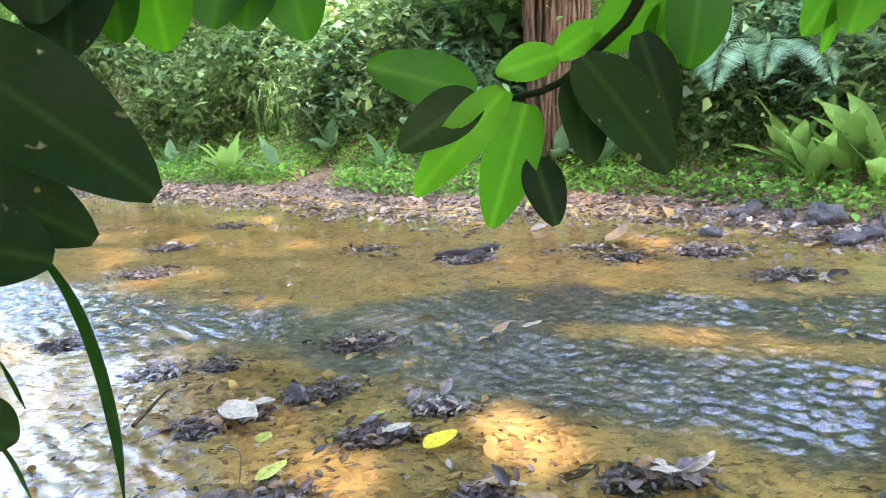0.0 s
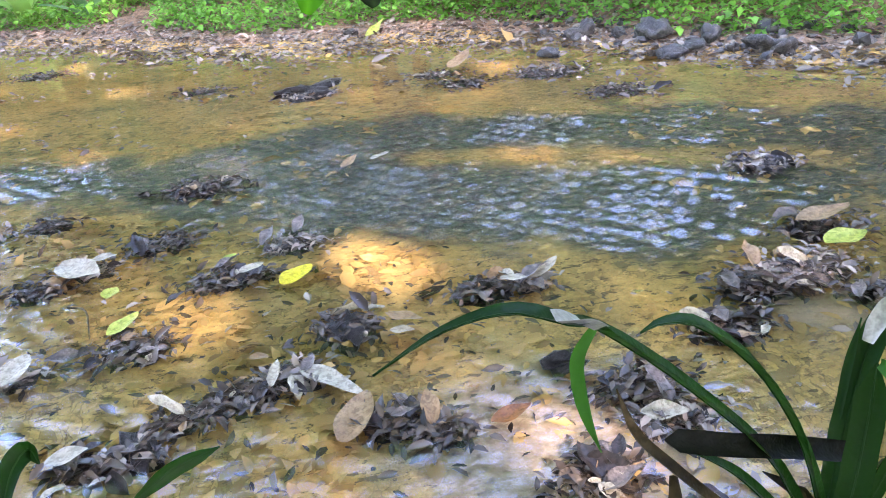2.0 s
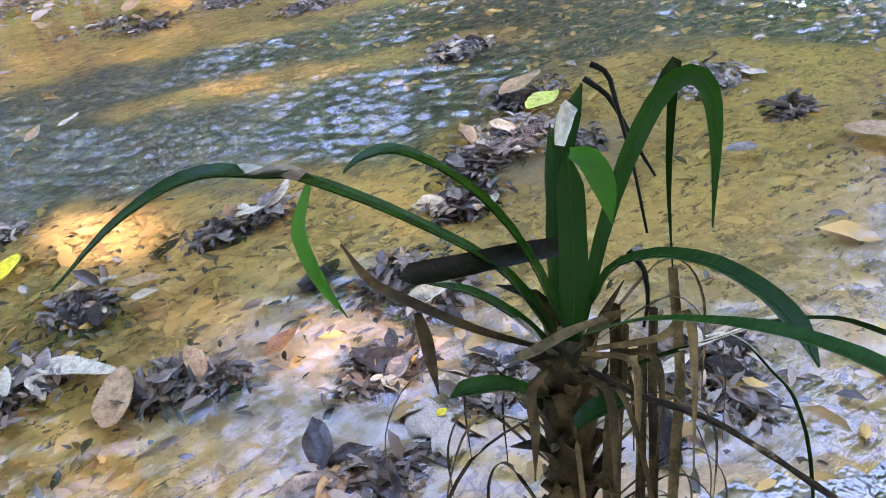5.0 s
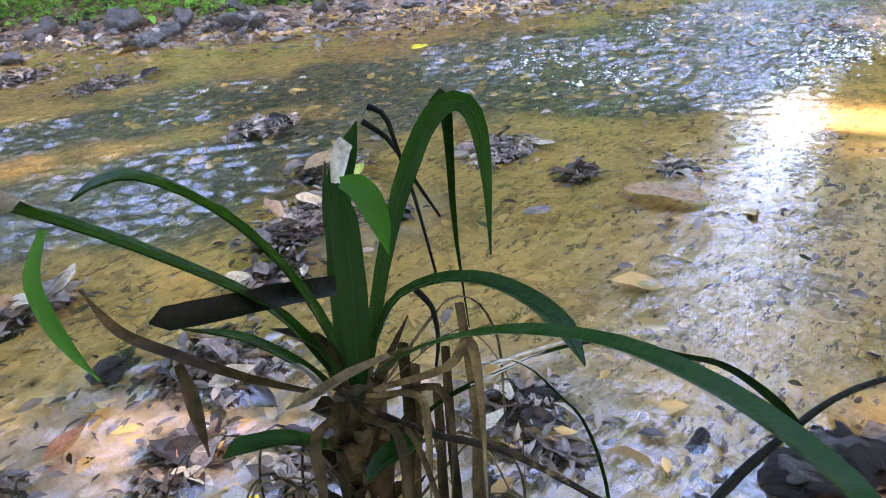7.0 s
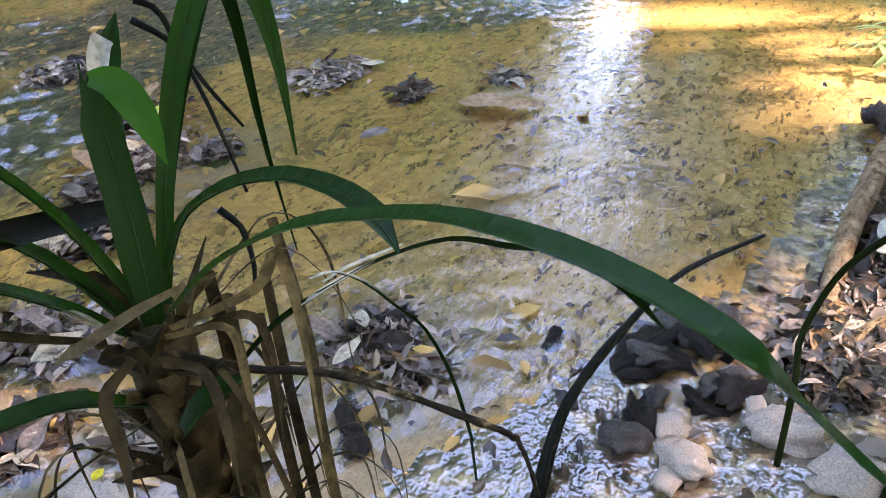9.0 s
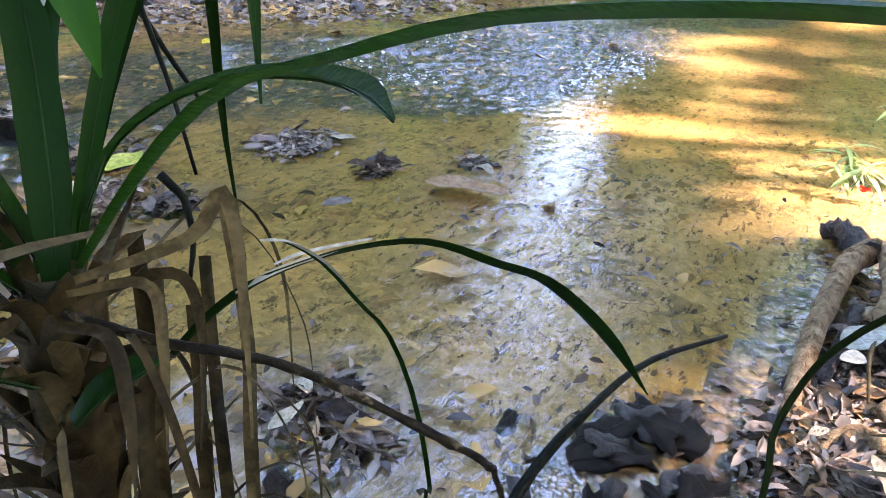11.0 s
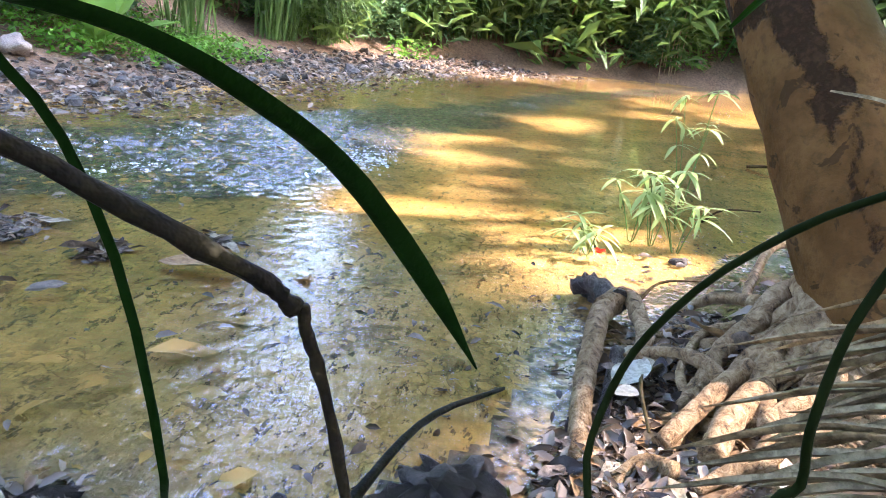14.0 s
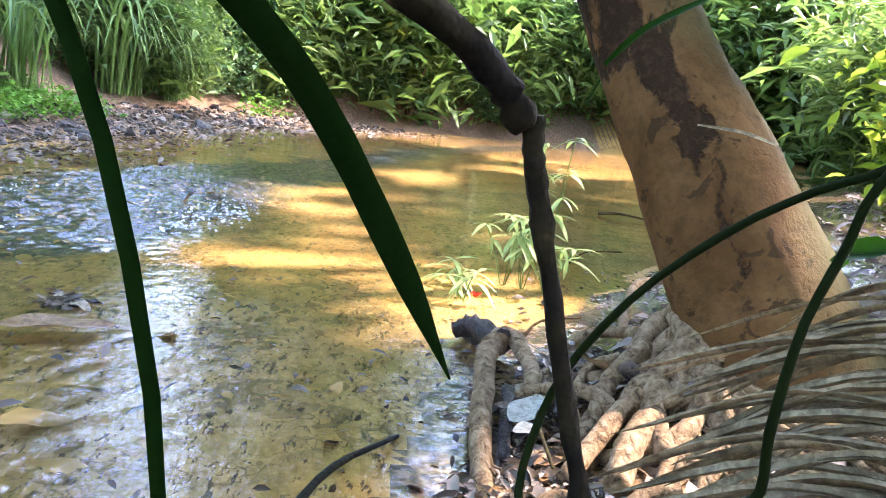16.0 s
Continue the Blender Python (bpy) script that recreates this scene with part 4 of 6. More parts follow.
def strap(name, ctrl, width, mat, owner=plant, label="", face=None, n=16, tip=1.0, base=0.6, fold=0.18, seed=0, swell=0.3):
    ob = new(name, ribbon(name, ctrl, width, M[mat], n, face, fold, tip, base, 0.06, seed, swell))
    ob.parent = owner
    ob.matrix_parent_inverse = Matrix.Translation(-owner.location)
    if label:
        ob["label"] = label
    if mat == "blade" and width > 0.011:
        line = new("midrib", ribbon("midrib", ctrl, width, M["midrib"], n, face, fold, tip, base, 0.06, seed, swell, True))
        line.parent = ob
        line["label"] = "pale green midrib"
    return ob


def rod(name, ctrl, r0, r1, mat, owner, n=12, sides=8, rough=0.1, label="", seed=0):
    ob = new(name, tube(name, curve_pts(ctrl, n), [r0 + (r1 - r0) * i / n for i in range(n + 1)], M[mat], sides, rough, seed))
    if owner:
        ob.parent = owner
        ob.matrix_parent_inverse = Matrix.Translation(-owner.location)
    if label:
        ob["label"] = label
    return ob


rod("stem", [(0.33, 0.63, 0.02), (0.33, 0.625, 0.3), (0.32, 0.605, 0.55), (0.314, 0.590, 0.707)], 0.016, 0.017, "brown_strap", plant, 14, 12, 0.5, "brown fibrous stem")
rng = np.random.RandomState(170)
for k in range(70):
    # old sheaths clasping the stem, frayed and bent outwards
    u = (k + rng.rand()) / 70
    c = Vector((0.33, 0.63, 0.05)).lerp(Vector((0.314, 0.590, 0.715)), 0.45 + 0.55 * u)
    a = 2.4 * k + rng.rand()
    e = Vector((math.cos(a), math.sin(a), 0))
    L = 0.035 + 0.055 * rng.rand()
    flare = 0.012 + 0.03 * rng.rand() * (1.2 - 0.6 * u)
    strap("sheath", [c + e * 0.013, c + e * (0.017 + 0.2 * flare) + Vector((0, 0, 0.45 * L)), c + e * (0.019 + flare) + Vector((0, 0, (0.9 - 0.5 * rng.rand()) * L))], 0.009 + 0.010 * rng.rand(), ("brown_strap", "brown_strap", "dry_strap")[k % 3], face=tuple(e), n=6, tip=0.9, base=0.9, fold=-0.25, seed=k)
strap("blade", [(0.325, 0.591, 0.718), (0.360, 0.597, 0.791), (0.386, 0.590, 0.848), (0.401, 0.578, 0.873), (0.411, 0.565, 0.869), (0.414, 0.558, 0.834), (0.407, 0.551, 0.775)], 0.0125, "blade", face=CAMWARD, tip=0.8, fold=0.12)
strap("blade", [(0.330, 0.605, 0.703), (0.372, 0.605, 0.790), (0.405, 0.600, 0.848), (0.430, 0.606, 0.866), (0.470, 0.637, 0.845), (0.503, 0.664, 0.800), (0.514, 0.673, 0.716), (0.515, 0.664, 0.615)], 0.0095, "blade_shade", face=CAMWARD, tip=1.0)
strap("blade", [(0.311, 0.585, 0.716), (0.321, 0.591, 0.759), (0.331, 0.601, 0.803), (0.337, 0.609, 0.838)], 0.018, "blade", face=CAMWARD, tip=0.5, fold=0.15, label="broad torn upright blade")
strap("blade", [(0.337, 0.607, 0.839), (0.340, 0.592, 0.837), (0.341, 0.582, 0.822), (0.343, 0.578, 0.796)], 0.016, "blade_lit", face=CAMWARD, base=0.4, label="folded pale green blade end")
strap("blade", [(0.330, 0.618, 0.699), (0.364, 0.651, 0.756), (0.392, 0.672, 0.806), (0.423, 0.682, 0.839)], 0.018, "blade", face=CAMWARD, tip=0.6)
strap("bleached_tip", [(0.385, 0.668, 0.807), (0.392, 0.671, 0.819), (0.399, 0.673, 0.828), (0.404, 0.674, 0.831)], 0.012, "bleach_glint", label="bleached torn blade tip", face=CAMWARD, tip=0.2)
strap("blade", [(0.361, 0.655, 0.757), (0.371, 0.666, 0.789), (0.383, 0.675, 0.823)], 0.006, "blade", face=CAMWARD)
strap("blade", [(0.311, 0.594, 0.725), (0.300, 0.607, 0.777), (0.285, 0.613, 0.812), (0.259, 0.617, 0.850), (0.227, 0.621, 0.878), (0.207, 0.625, 0.881), (0.193, 0.624, 0.878)], 0.0155, "blade", base=0.8)
strap("blade", [(0.300, 0.592, 0.726), (0.279, 0.614, 0.778), (0.226, 0.628, 0.834), (0.175, 0.634, 0.878), (0.150, 0.618, 0.896), (0.118, 0.621, 0.907), (0.083, 0.629, 0.897), (0.046, 0.632, 0.876)], 0.0155, "blade", base=0.8, n=26)
# a fleck of sun on the blade, put in as a near-white strip
strap("bleached_patch", [(0.170, 0.632, 0.881), (0.152, 0.616, 0.8985), (0.138, 0.606, 0.906)], 0.0175, "bleach_glint", label="sun fleck painted on the arching blade", tip=0.1, base=0.9, n=6)
strap("blade", [(0.353, 0.618, 0.759), (0.298, 0.617, 0.778), (0.251, 0.615, 0.793), (0.209, 0.618, 0.805)], 0.0145, "black_strap", label="blackened drooping blade", face=(-0.5, -0.5, 0.7), tip=0.15, base=0.9)
strap("blade", [(0.302, 0.597, 0.712), (0.284, 0.610, 0.739), (0.259, 0.619, 0.767), (0.228, 0.624, 0.789)], 0.013, "blade")
# highlight on the leaf base, painted as a short near-white strip
strap("blade", [(0.295, 0.594, 0.713), (0.287, 0.602, 0.731), (0.280, 0.607, 0.741)], 0.008, "bleach_glint", label="leaf base with a painted highlight", tip=0.6)
strap("withered_blade", [(0.289, 0.595, 0.717), (0.251, 0.608, 0.746), (0.218, 0.626, 0.776), (0.201, 0.639, 0.795), (0.195, 0.655, 0.819)], 0.012, "brown_strap", label="withered olive-brown blade")
strap("withered_blade", [(0.222, 0.626, 0.768), (0.222, 0.621, 0.753), (0.220, 0.616, 0.737), (0.216, 0.607, 0.716)], 0.009, "brown_strap", label="hanging withered tip", face=CAMWARD)
strap("blade", [(0.204, 0.705, 0.837), (0.191, 0.705, 0.813), (0.190, 0.700, 0.790), (0.193, 0.692, 0.768), (0.199, 0.682, 0.746)], 0.011, "blade_lit", face=CAMWARD, base=0.4, label="hooked blade tip with backlight painted as lighter green")
strap("blade", [(0.329, 0.584, 0.740), (0.337, 0.571, 0.770), (0.336, 0.536, 0.795), (0.330, 0.495, 0.811), (0.315, 0.455, 0.820), (0.299, 0.428, 0.823), (0.286, 0.411, 0.821)], 0.0115, "blade", face=(-0.2, -0.2, 1), tip=0.5)
strap("blade", [(0.320, 0.581, 0.719), (0.301, 0.520, 0.776), (0.280, 0.459, 0.821), (0.279, 0.421, 0.836), (0.270, 0.383, 0.849), (0.255, 0.344, 0.857), (0.239, 0.315, 0.861), (0.226, 0.297, 0.862), (0.236, 0.281, 0.840), (0.220, 0.264, 0.841)], 0.0100, "blade", base=0.5, n=24, label="long arching blade with a pale midrib")
strap("withered_blade", [(0.325, 0.568, 0.737), (0.293, 0.569, 0.742), (0.266, 0.568, 0.745), (0.248, 0.572, 0.745)], 0.009, "dry_strap", label="dry tan blade stub", tip=0.5)
strap("blade", [(0.293, 0.587, 0.673), (0.263, 0.595, 0.699), (0.239, 0.598, 0.711), (0.219, 0.599, 0.717)], 0.018, "blade", tip=0.6)
strap("blade", [(0.294, 0.569, 0.658), (0.306, 0.559, 0.673), (0.324, 0.545, 0.682)], 0.02, "blade", tip=0.6)
strap("withered_blade", [(0.306, 0.578, 0.705), (0.319, 0.551, 0.722), (0.330, 0.533, 0.724), (0.325, 0.521, 0.702), (0.305, 0.508, 0.663)], 0.005, "brown_strap", face=CAMWARD)
strap("withered_blade", [(0.306, 0.573, 0.716), (0.317, 0.539, 0.725), (0.310, 0.527, 0.702), (0.292, 0.512, 0.671)], 0.005, "dry_strap", face=CAMWARD)
strap("withered_blade", [(0.305, 0.565, 0.725), (0.330, 0.527, 0.743), (0.340, 0.517, 0.761), (0.331, 0.503, 0.733), (0.302, 0.478, 0.684)], 0.006, "dry_strap", face=CAMWARD, label="hanging straw-coloured blade")
strap("withered_blade", [(0.297, 0.570, 0.706), (0.300, 0.544, 0.708), (0.292, 0.530, 0.683), (0.278, 0.517, 0.652)], 0.006, "brown_strap", face=CAMWARD)
strap("withered_blade", [(0.289, 0.581, 0.711), (0.267, 0.577, 0.707), (0.258, 0.566, 0.684), (0.244, 0.553, 0.659)], 0.007, "brown_strap", face=CAMWARD)
rng = np.random.RandomState(77)
for k in range(44):
    a = rng.rand() * 6.28
    z0 = 0.70 - 0.45 * rng.rand()
    e = Vector((math.cos(a), math.sin(a), 0))
    b = Vector((0.322, 0.607, z0)) + e * 0.018
    L = 0.10 + 0.12 * rng.rand()
    strap("withered_blade", [b, b + e * L * 0.5 + Vector((0, 0, 0.03)), b + e * L * 0.8 - Vector((0, 0, 0.04)), b + e * L * 0.85 - Vector((0, 0, 0.05 + L * 0.6))], 0.002 + 0.0035 * rng.rand(), ("brown_strap", "dry_strap")[k % 2], face=tuple(e), tip=0.7)
for ctrl in ([(0.474, 0.724, 0.830), (0.482, 0.713, 0.821), (0.481, 0.700, 0.793), (0.476, 0.679, 0.749), (0.465, 0.654, 0.700)], [(0.474, 0.732, 0.816), (0.486, 0.714, 0.798), (0.490, 0.689, 0.762), (0.493, 0.670, 0.737)], [(0.406, 0.621, 0.726), (0.408, 0.608, 0.713), (0.401, 0.598, 0.694), (0.390, 0.592, 0.678)]):
    rod("dead_stalk", ctrl, 0.0028, 0.0012, "black_strap", plant, 10, 5, 0.2, "thin blackened stalk")

# separate stalks and blades in front of the water
stripe = empty("arching_blade", (0.383, 0.611, 0.621))
tagged(stripe, "long arching green blade with pale sunlit stripes", "leaf")
ARCH = [(0.382, 0.610, 0.623), (0.381, 0.574, 0.664), (0.386, 0.541, 0.693), (0.432, 0.526, 0.693), (0.484, 0.502, 0.683), (0.520, 0.473, 0.661), (0.573, 0.449, 0.627), (0.628, 0.417, 0.566), (0.668, 0.382, 0.497)]
strap("blade", ARCH, 0.0140, "blade_shade", stripe, "", (0.70, 0.25, 0.66), 30, 0.3, 0.28, swell=0.85)
over = [p + Vector((-0.001, -0.001, 0.0022)) for p in curve_pts(ARCH, 40)]
# sunlight on the arch, painted as two thin pale ribbons
strap("pale_stripe", [over[8], over[10], over[12], over[15]], 0.0030, "bleach_glint", stripe, "sunlight painted as a pale stripe along the blade", (-0.45, -0.45, 1), 10, 0.4, 0.4)
strap("pale_stripe", [over[11] + Vector((0.004, 0.004, 0.001)), over[13] + Vector((0.004, 0.004, 0.001)), over[17] + Vector((0.003, 0.003, 0.001))], 0.0022, "bleach_glint", stripe, "sunlight painted as a pale stripe along the blade", (-0.45, -0.45, 1), 8, 0.4, 0.4)
stalk = empty("dry_stalk", (0.312, 0.600, 0.728))
tagged(stalk, "mottled dry brown stalk bent at a joint", "stalk")
rng = np.random.RandomState(33)
for name, ctrl, r0, r1, n in (("stalk", [(0.304, 0.600, 0.706), (0.314, 0.538, 0.701), (0.343, 0.490, 0.686), (0.373, 0.424, 0.648), (0.3795, 0.411, 0.637)], 0.0021, 0.0017, 44), ("stalk_tip", [(0.380, 0.410, 0.638), (0.3805, 0.409, 0.632), (0.382, 0.406, 0.622), (0.382, 0.400, 0.600), (0.380, 0.396, 0.585)], 0.0013, 0.0012, 22)):
    lumps = [1 + 0.18 * rng.rand() + (0.22 if i % 11 == 10 else 0.0) for i in range(n + 1)]
    ob = new(name, tube(name, curve_pts(ctrl, n), [(r0 + (r1 - r0) * i / n) * lumps[i] for i in range(n + 1)], M["mottled"], 10, 0.4, n))
    ob.parent, ob.matrix_parent_inverse = stalk, Matrix.Translation(-stalk.location)
    if name == "stalk_tip":
        ob["label"] = "drooping end of the broken stalk"
thin = empty("thin_blade", (0.449, 0.472, 0.533))
tagged(thin, "narrow green blade standing by the water, painted in shade", "leaf")
strap("blade", [(0.500, 0.500, 0.42), (0.473, 0.488, 0.505), (0.437, 0.468, 0.551), (0.430, 0.476, 0.615), (0.423, 0.489, 0.658), (0.412, 0.500, 0.680), (0.395, 0.510, 0.708), (0.379, 0.518, 0.723), (0.359, 0.517, 0.733)], 0.0036, "blade_shade", thin, "", (-1, 0.1, 0.1), 20, 0.6, 0.8)
strap("bleached_tip", [(0.357, 0.515, 0.734), (0.378, 0.516, 0.7245), (0.394, 0.508, 0.7095), (0.405, 0.502, 0.692)], 0.0026, "bleach_glint", thin, "bleached end of the blade", (-1, 0.1, 0.1), 10, 0.5, 0.5)
for k, (w, mat) in enumerate(((0.0095, "dry_strap"), (0.0095, "brown_strap"), (0.008, "brown_strap"), (0.008, "brown_strap"), (0.008, "dry_strap"))):
    ctrl = (((0.368, 0.591, 0.695), (0.355, 0.582, 0.647), (0.333, 0.568, 0.581)), ((0.360, 0.592, 0.717), (0.349, 0.581, 0.660), (0.324, 0.566, 0.588)), ((0.393, 0.595, 0.660), (0.381, 0.584, 0.618), (0.363, 0.569, 0.557)), ((0.412, 0.601, 0.680), (0.393, 0.584, 0.611), (0.375, 0.566, 0.549)), ((0.415, 0.587, 0.722), (0.402, 0.566, 0.641), (0.373, 0.545, 0.559)))[k]
    hang = empty("withered_strap", ctrl[-1])
    tagged(hang, "withered brown strap leaf hanging from the plant", "dead leaf", "withered straps")
    strap("strap", [ctrl[0], ctrl[1], ctrl[2], Vector(ctrl[2]) - Vector((0, 0, 0.35))], w, mat, hang, "", (-0.9, -0.35, 0.1), 12, 0.3, 0.9)
# bent bark strip rising out of the water's edge
twig = new("bent_twig", tube("bent_twig", curve_pts([(0.785, 0.555, 0.010), (0.890, 0.563, 0.060), (0.969, 0.554, 0.090), (1.092, 0.525, 0.110), (1.341, 0.469, 0.090), (1.675, 0.352, 0.000)], 22), [0.012 * (1 - 0.6 * i / 22) for i in range(23)], M["black_strap"], 9, 0.2))
tagged(twig, "curved dark brown twig sticking out of the water", "twig")

# saplings by the right-hand bank
for ctrl, r in (([(0.781, 0.047, 0.656), (0.822, 0.065, 0.627), (0.867, 0.086, 0.605), (0.910, 0.130, 0.560), (0.946, 0.185, 0.492), (0.982, 0.225, 0.412), (1.001, 0.244, 0.346), (0.995, 0.259, 0.268), (0.969, 0.253, 0.217), (0.94, 0.25, 0.08)], 0.0044), ([(0.754, 0.079, 0.666), (0.771, 0.099, 0.613), (0.780, 0.104, 0.573), (0.783, 0.121, 0.514), (0.786, 0.128, 0.435), (0.797, 0.120, 0.378), (0.802, 0.140, 0.336), (0.80, 0.15, 0.09)], 0.0042)):
    s = new("sapling_stem", tube("sapling_stem", curve_pts(ctrl, 24), [r * (0.75 + 0.35 * i / 24) for i in range(25)], M["stalk"], 8, 0.15))
    tagged(s, "dark green bent sapling stem crossing the view", "stem", "sapling stems")


# ---- leaves hanging close to the camera at the start ----
def hung_leaf(base, tip, width, mat, seed, face=(0.0, -1.0, 0.35)):
    b, e = Vector(base), Vector(tip)
    y = (e - b)
    L = y.length
    y.normalize()
    z = Vector(face) - y * Vector(face).dot(y)
    z.normalize()
    x = y.cross(z)
    ob = new("leaf", broad_leaf("leaf", L, width * 1.18, M[mat], 0.06 + 0.05 * (seed % 4), 0.08 + 0.03 * (seed % 3), 14, 0.022, seed, 0.52))
    ob.matrix_basis = Matrix.Translation(b) @ Matrix((x, y, z)).transposed().to_4x4()
    return ob


branch = empty("leafy_branch", (0.165, 0.893, 1.214))
tagged(branch, "overhanging branch with glossy green leaves", "branch")
rod("twig", [(0.176, 0.887, 1.233), (0.162, 0.896, 1.190), (0.137, 0.903, 1.165), (0.105, 0.910, 1.138), (0.066, 0.914, 1.129), (0.039, 0.916, 1.132)], 0.005, 0.002, "stalk", branch)


def leaf_on(owner, base, tip, width, mat, seed, face=(0.0, -1.0, 0.35)):
    ob = hung_leaf(base, tip, width, mat, seed, face)
    m = ob.matrix_basis.copy()
    ob.parent = owner
    ob.matrix_basis = Matrix.Translation(-owner.location) @ m


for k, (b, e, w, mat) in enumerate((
        ((0.040, 0.916, 1.134), (-0.043, 0.894, 1.161), .040, "leaf_near"), ((0.041, 0.906, 1.131), (-0.021, 0.875, 1.098), .036, "leaf_shade"), ((0.063, 0.905, 1.136), (-0.010, 0.862, 1.067), .032, "leaf_lit"),
        ((0.079, 0.903, 1.124), (0.047, 0.866, 1.037), .038, "leaf_lit"), ((0.118, 0.897, 1.144), (0.123, 0.862, 1.080), .032, "leaf_shade"), ((0.121, 0.886, 1.158), (0.174, 0.829, 1.079), .045, "leaf_shade"),
        ((0.083, 0.890, 1.082), (0.096, 0.861, 1.036), .028, "leaf_shade"), ((0.139, 0.912, 1.182), (0.101, 0.910, 1.160), .022, "leaf_lit"), ((0.105, 0.909, 1.162), (0.056, 0.895, 1.149), .026, "leaf_lit"),
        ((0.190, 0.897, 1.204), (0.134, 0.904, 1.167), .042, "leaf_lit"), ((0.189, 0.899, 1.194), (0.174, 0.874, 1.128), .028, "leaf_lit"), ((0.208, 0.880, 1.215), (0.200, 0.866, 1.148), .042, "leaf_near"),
        ((0.124, 0.906, 1.144), (0.145, 0.890, 1.099), .022, "leaf_lit"), ((0.164, 0.886, 1.173), (0.188, 0.869, 1.101), .03, "leaf_shade"))):
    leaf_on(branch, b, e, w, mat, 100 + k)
upper = empty("leafy_branch", (-0.172, 0.857, 1.255))
tagged(upper, "overhanging branch with large green leaves", "branch")
rod("twig", [(-0.049, 0.882, 1.258), (-0.157, 0.865, 1.237), (-0.219, 0.822, 1.233), (-0.277, 0.761, 1.214)], 0.005, 0.003, "stalk", upper)
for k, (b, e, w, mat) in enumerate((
        ((-0.189, 0.856, 1.234), (-0.182, 0.843, 1.177), .046, "leaf_lit"), ((-0.224, 0.818, 1.240), (-0.229, 0.791, 1.178), .062, "leaf_shade"), ((-0.212, 0.848, 1.226), (-0.208, 0.833, 1.182), .03, "leaf_near"), ((-0.140, 0.870, 1.237), (-0.150, 0.852, 1.191), .044, "leaf_near"),
        ((-0.119, 0.875, 1.237), (-0.129, 0.858, 1.190), .04, "leaf_near"), ((-0.100, 0.879, 1.237), (-0.086, 0.868, 1.182), .042, "leaf_near"), ((-0.233, 0.783, 1.228), (-0.232, 0.777, 1.191), .04, "leaf_shade"))):
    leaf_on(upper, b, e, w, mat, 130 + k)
sideb = empty("leafy_branch", (-0.296, 0.693, 1.131))
tagged(sideb, "branch with large leathery leaves, shade painted into their green", "branch")
rod("twig", [(-0.307, 0.679, 1.080), (-0.285, 0.700, 1.124), (-0.267, 0.712, 1.176), (-0.254, 0.716, 1.210)], 0.006, 0.004, "stalk", sideb)
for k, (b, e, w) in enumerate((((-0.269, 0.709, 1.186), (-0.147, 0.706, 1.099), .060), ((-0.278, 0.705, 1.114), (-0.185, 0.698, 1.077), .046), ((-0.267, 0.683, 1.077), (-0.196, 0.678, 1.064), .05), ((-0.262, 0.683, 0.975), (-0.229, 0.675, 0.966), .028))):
    leaf_on(sideb, b, e, w, "leaf_shade", 150 + k, (0.1, -0.8, 0.6))
rightb = empty("leafy_branch", (0.401, 0.987, 1.244))
tagged(rightb, "small twig with yellow-green leaves", "branch")
rod("twig", [(0.450, 0.958, 1.241), (0.395, 0.993, 1.227), (0.377, 1.004, 1.220)], 0.003, 0.002, "stalk", rightb)
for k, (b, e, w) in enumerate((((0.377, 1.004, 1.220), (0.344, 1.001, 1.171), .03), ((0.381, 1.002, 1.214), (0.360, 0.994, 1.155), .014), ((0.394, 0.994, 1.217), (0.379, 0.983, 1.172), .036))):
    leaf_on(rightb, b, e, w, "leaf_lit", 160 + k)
for ctrl, w in (([(-0.308, 0.866, 1.038), (-0.294, 0.885, 0.986), (-0.285, 0.894, 0.924), (-0.279, 0.892, 0.858), (-0.278, 0.885, 0.797)], .0125), ([(-0.298, 0.783, 0.972), (-0.291, 0.782, 0.955), (-0.284, 0.779, 0.938)], .004), ([(-0.302, 0.764, 0.931), (-0.288, 0.762, 0.907), (-0.276, 0.756, 0.880)], .004), ([(-0.210, 0.734, 0.729), (-0.202, 0.762, 0.759), (-0.191, 0.775, 0.769), (-0.184, 0.770, 0.759)], .016), ([(-0.123, 0.749, 0.729), (-0.096, 0.764, 0.738), (-0.064, 0.774, 0.742)], .012)):
    g = empty("arching_grass", ctrl[-1])
    tagged(g, "dark green arching grass blade", "grass", "near grass blades")
    strap("blade", list(ctrl), w, "blade", g, "", (-0.2, -1.0, 0.3), 16, 0.8, 0.4)

# ---- tree with flaking bark on the right bank ----
B0 = Vector((1.846, -0.480, 0.208))
B1 = Vector((2.215, -0.150, 0.974))
step_up = B1 - B0
trunk_pts = curve_pts([B0 - step_up * 0.35, B0, B0 + step_up * 0.5, B1, B1 + step_up * 1.2 + Vector((0, 0, 0.2)), B1 + step_up * 3.0 + Vector((0, 0, 1.2))], 40)
fig = empty("leaning_tree", tuple(B0 - step_up * 0.35))
tagged(fig, "leaning tree trunk with flaking tan and dark bark", "tree")
tr = new("trunk", tube("trunk", trunk_pts, [0.200 + 0.05 * max(0, 1 - i / 8) ** 2 - 0.040 * min(1, max(0, i - 8) / 16) - 0.001 * i for i in range(41)], M["flaking"], 28, 0.05, 3))
tr.parent, tr.matrix_parent_inverse = fig, Matrix.Translation(-fig.location)


def root_of(ctrl, r0, r1, seed, mat="root"):
    ob = rod("root", ctrl, r0, r1, mat, fig, 22, 10, 0.14, "", seed)
    return ob


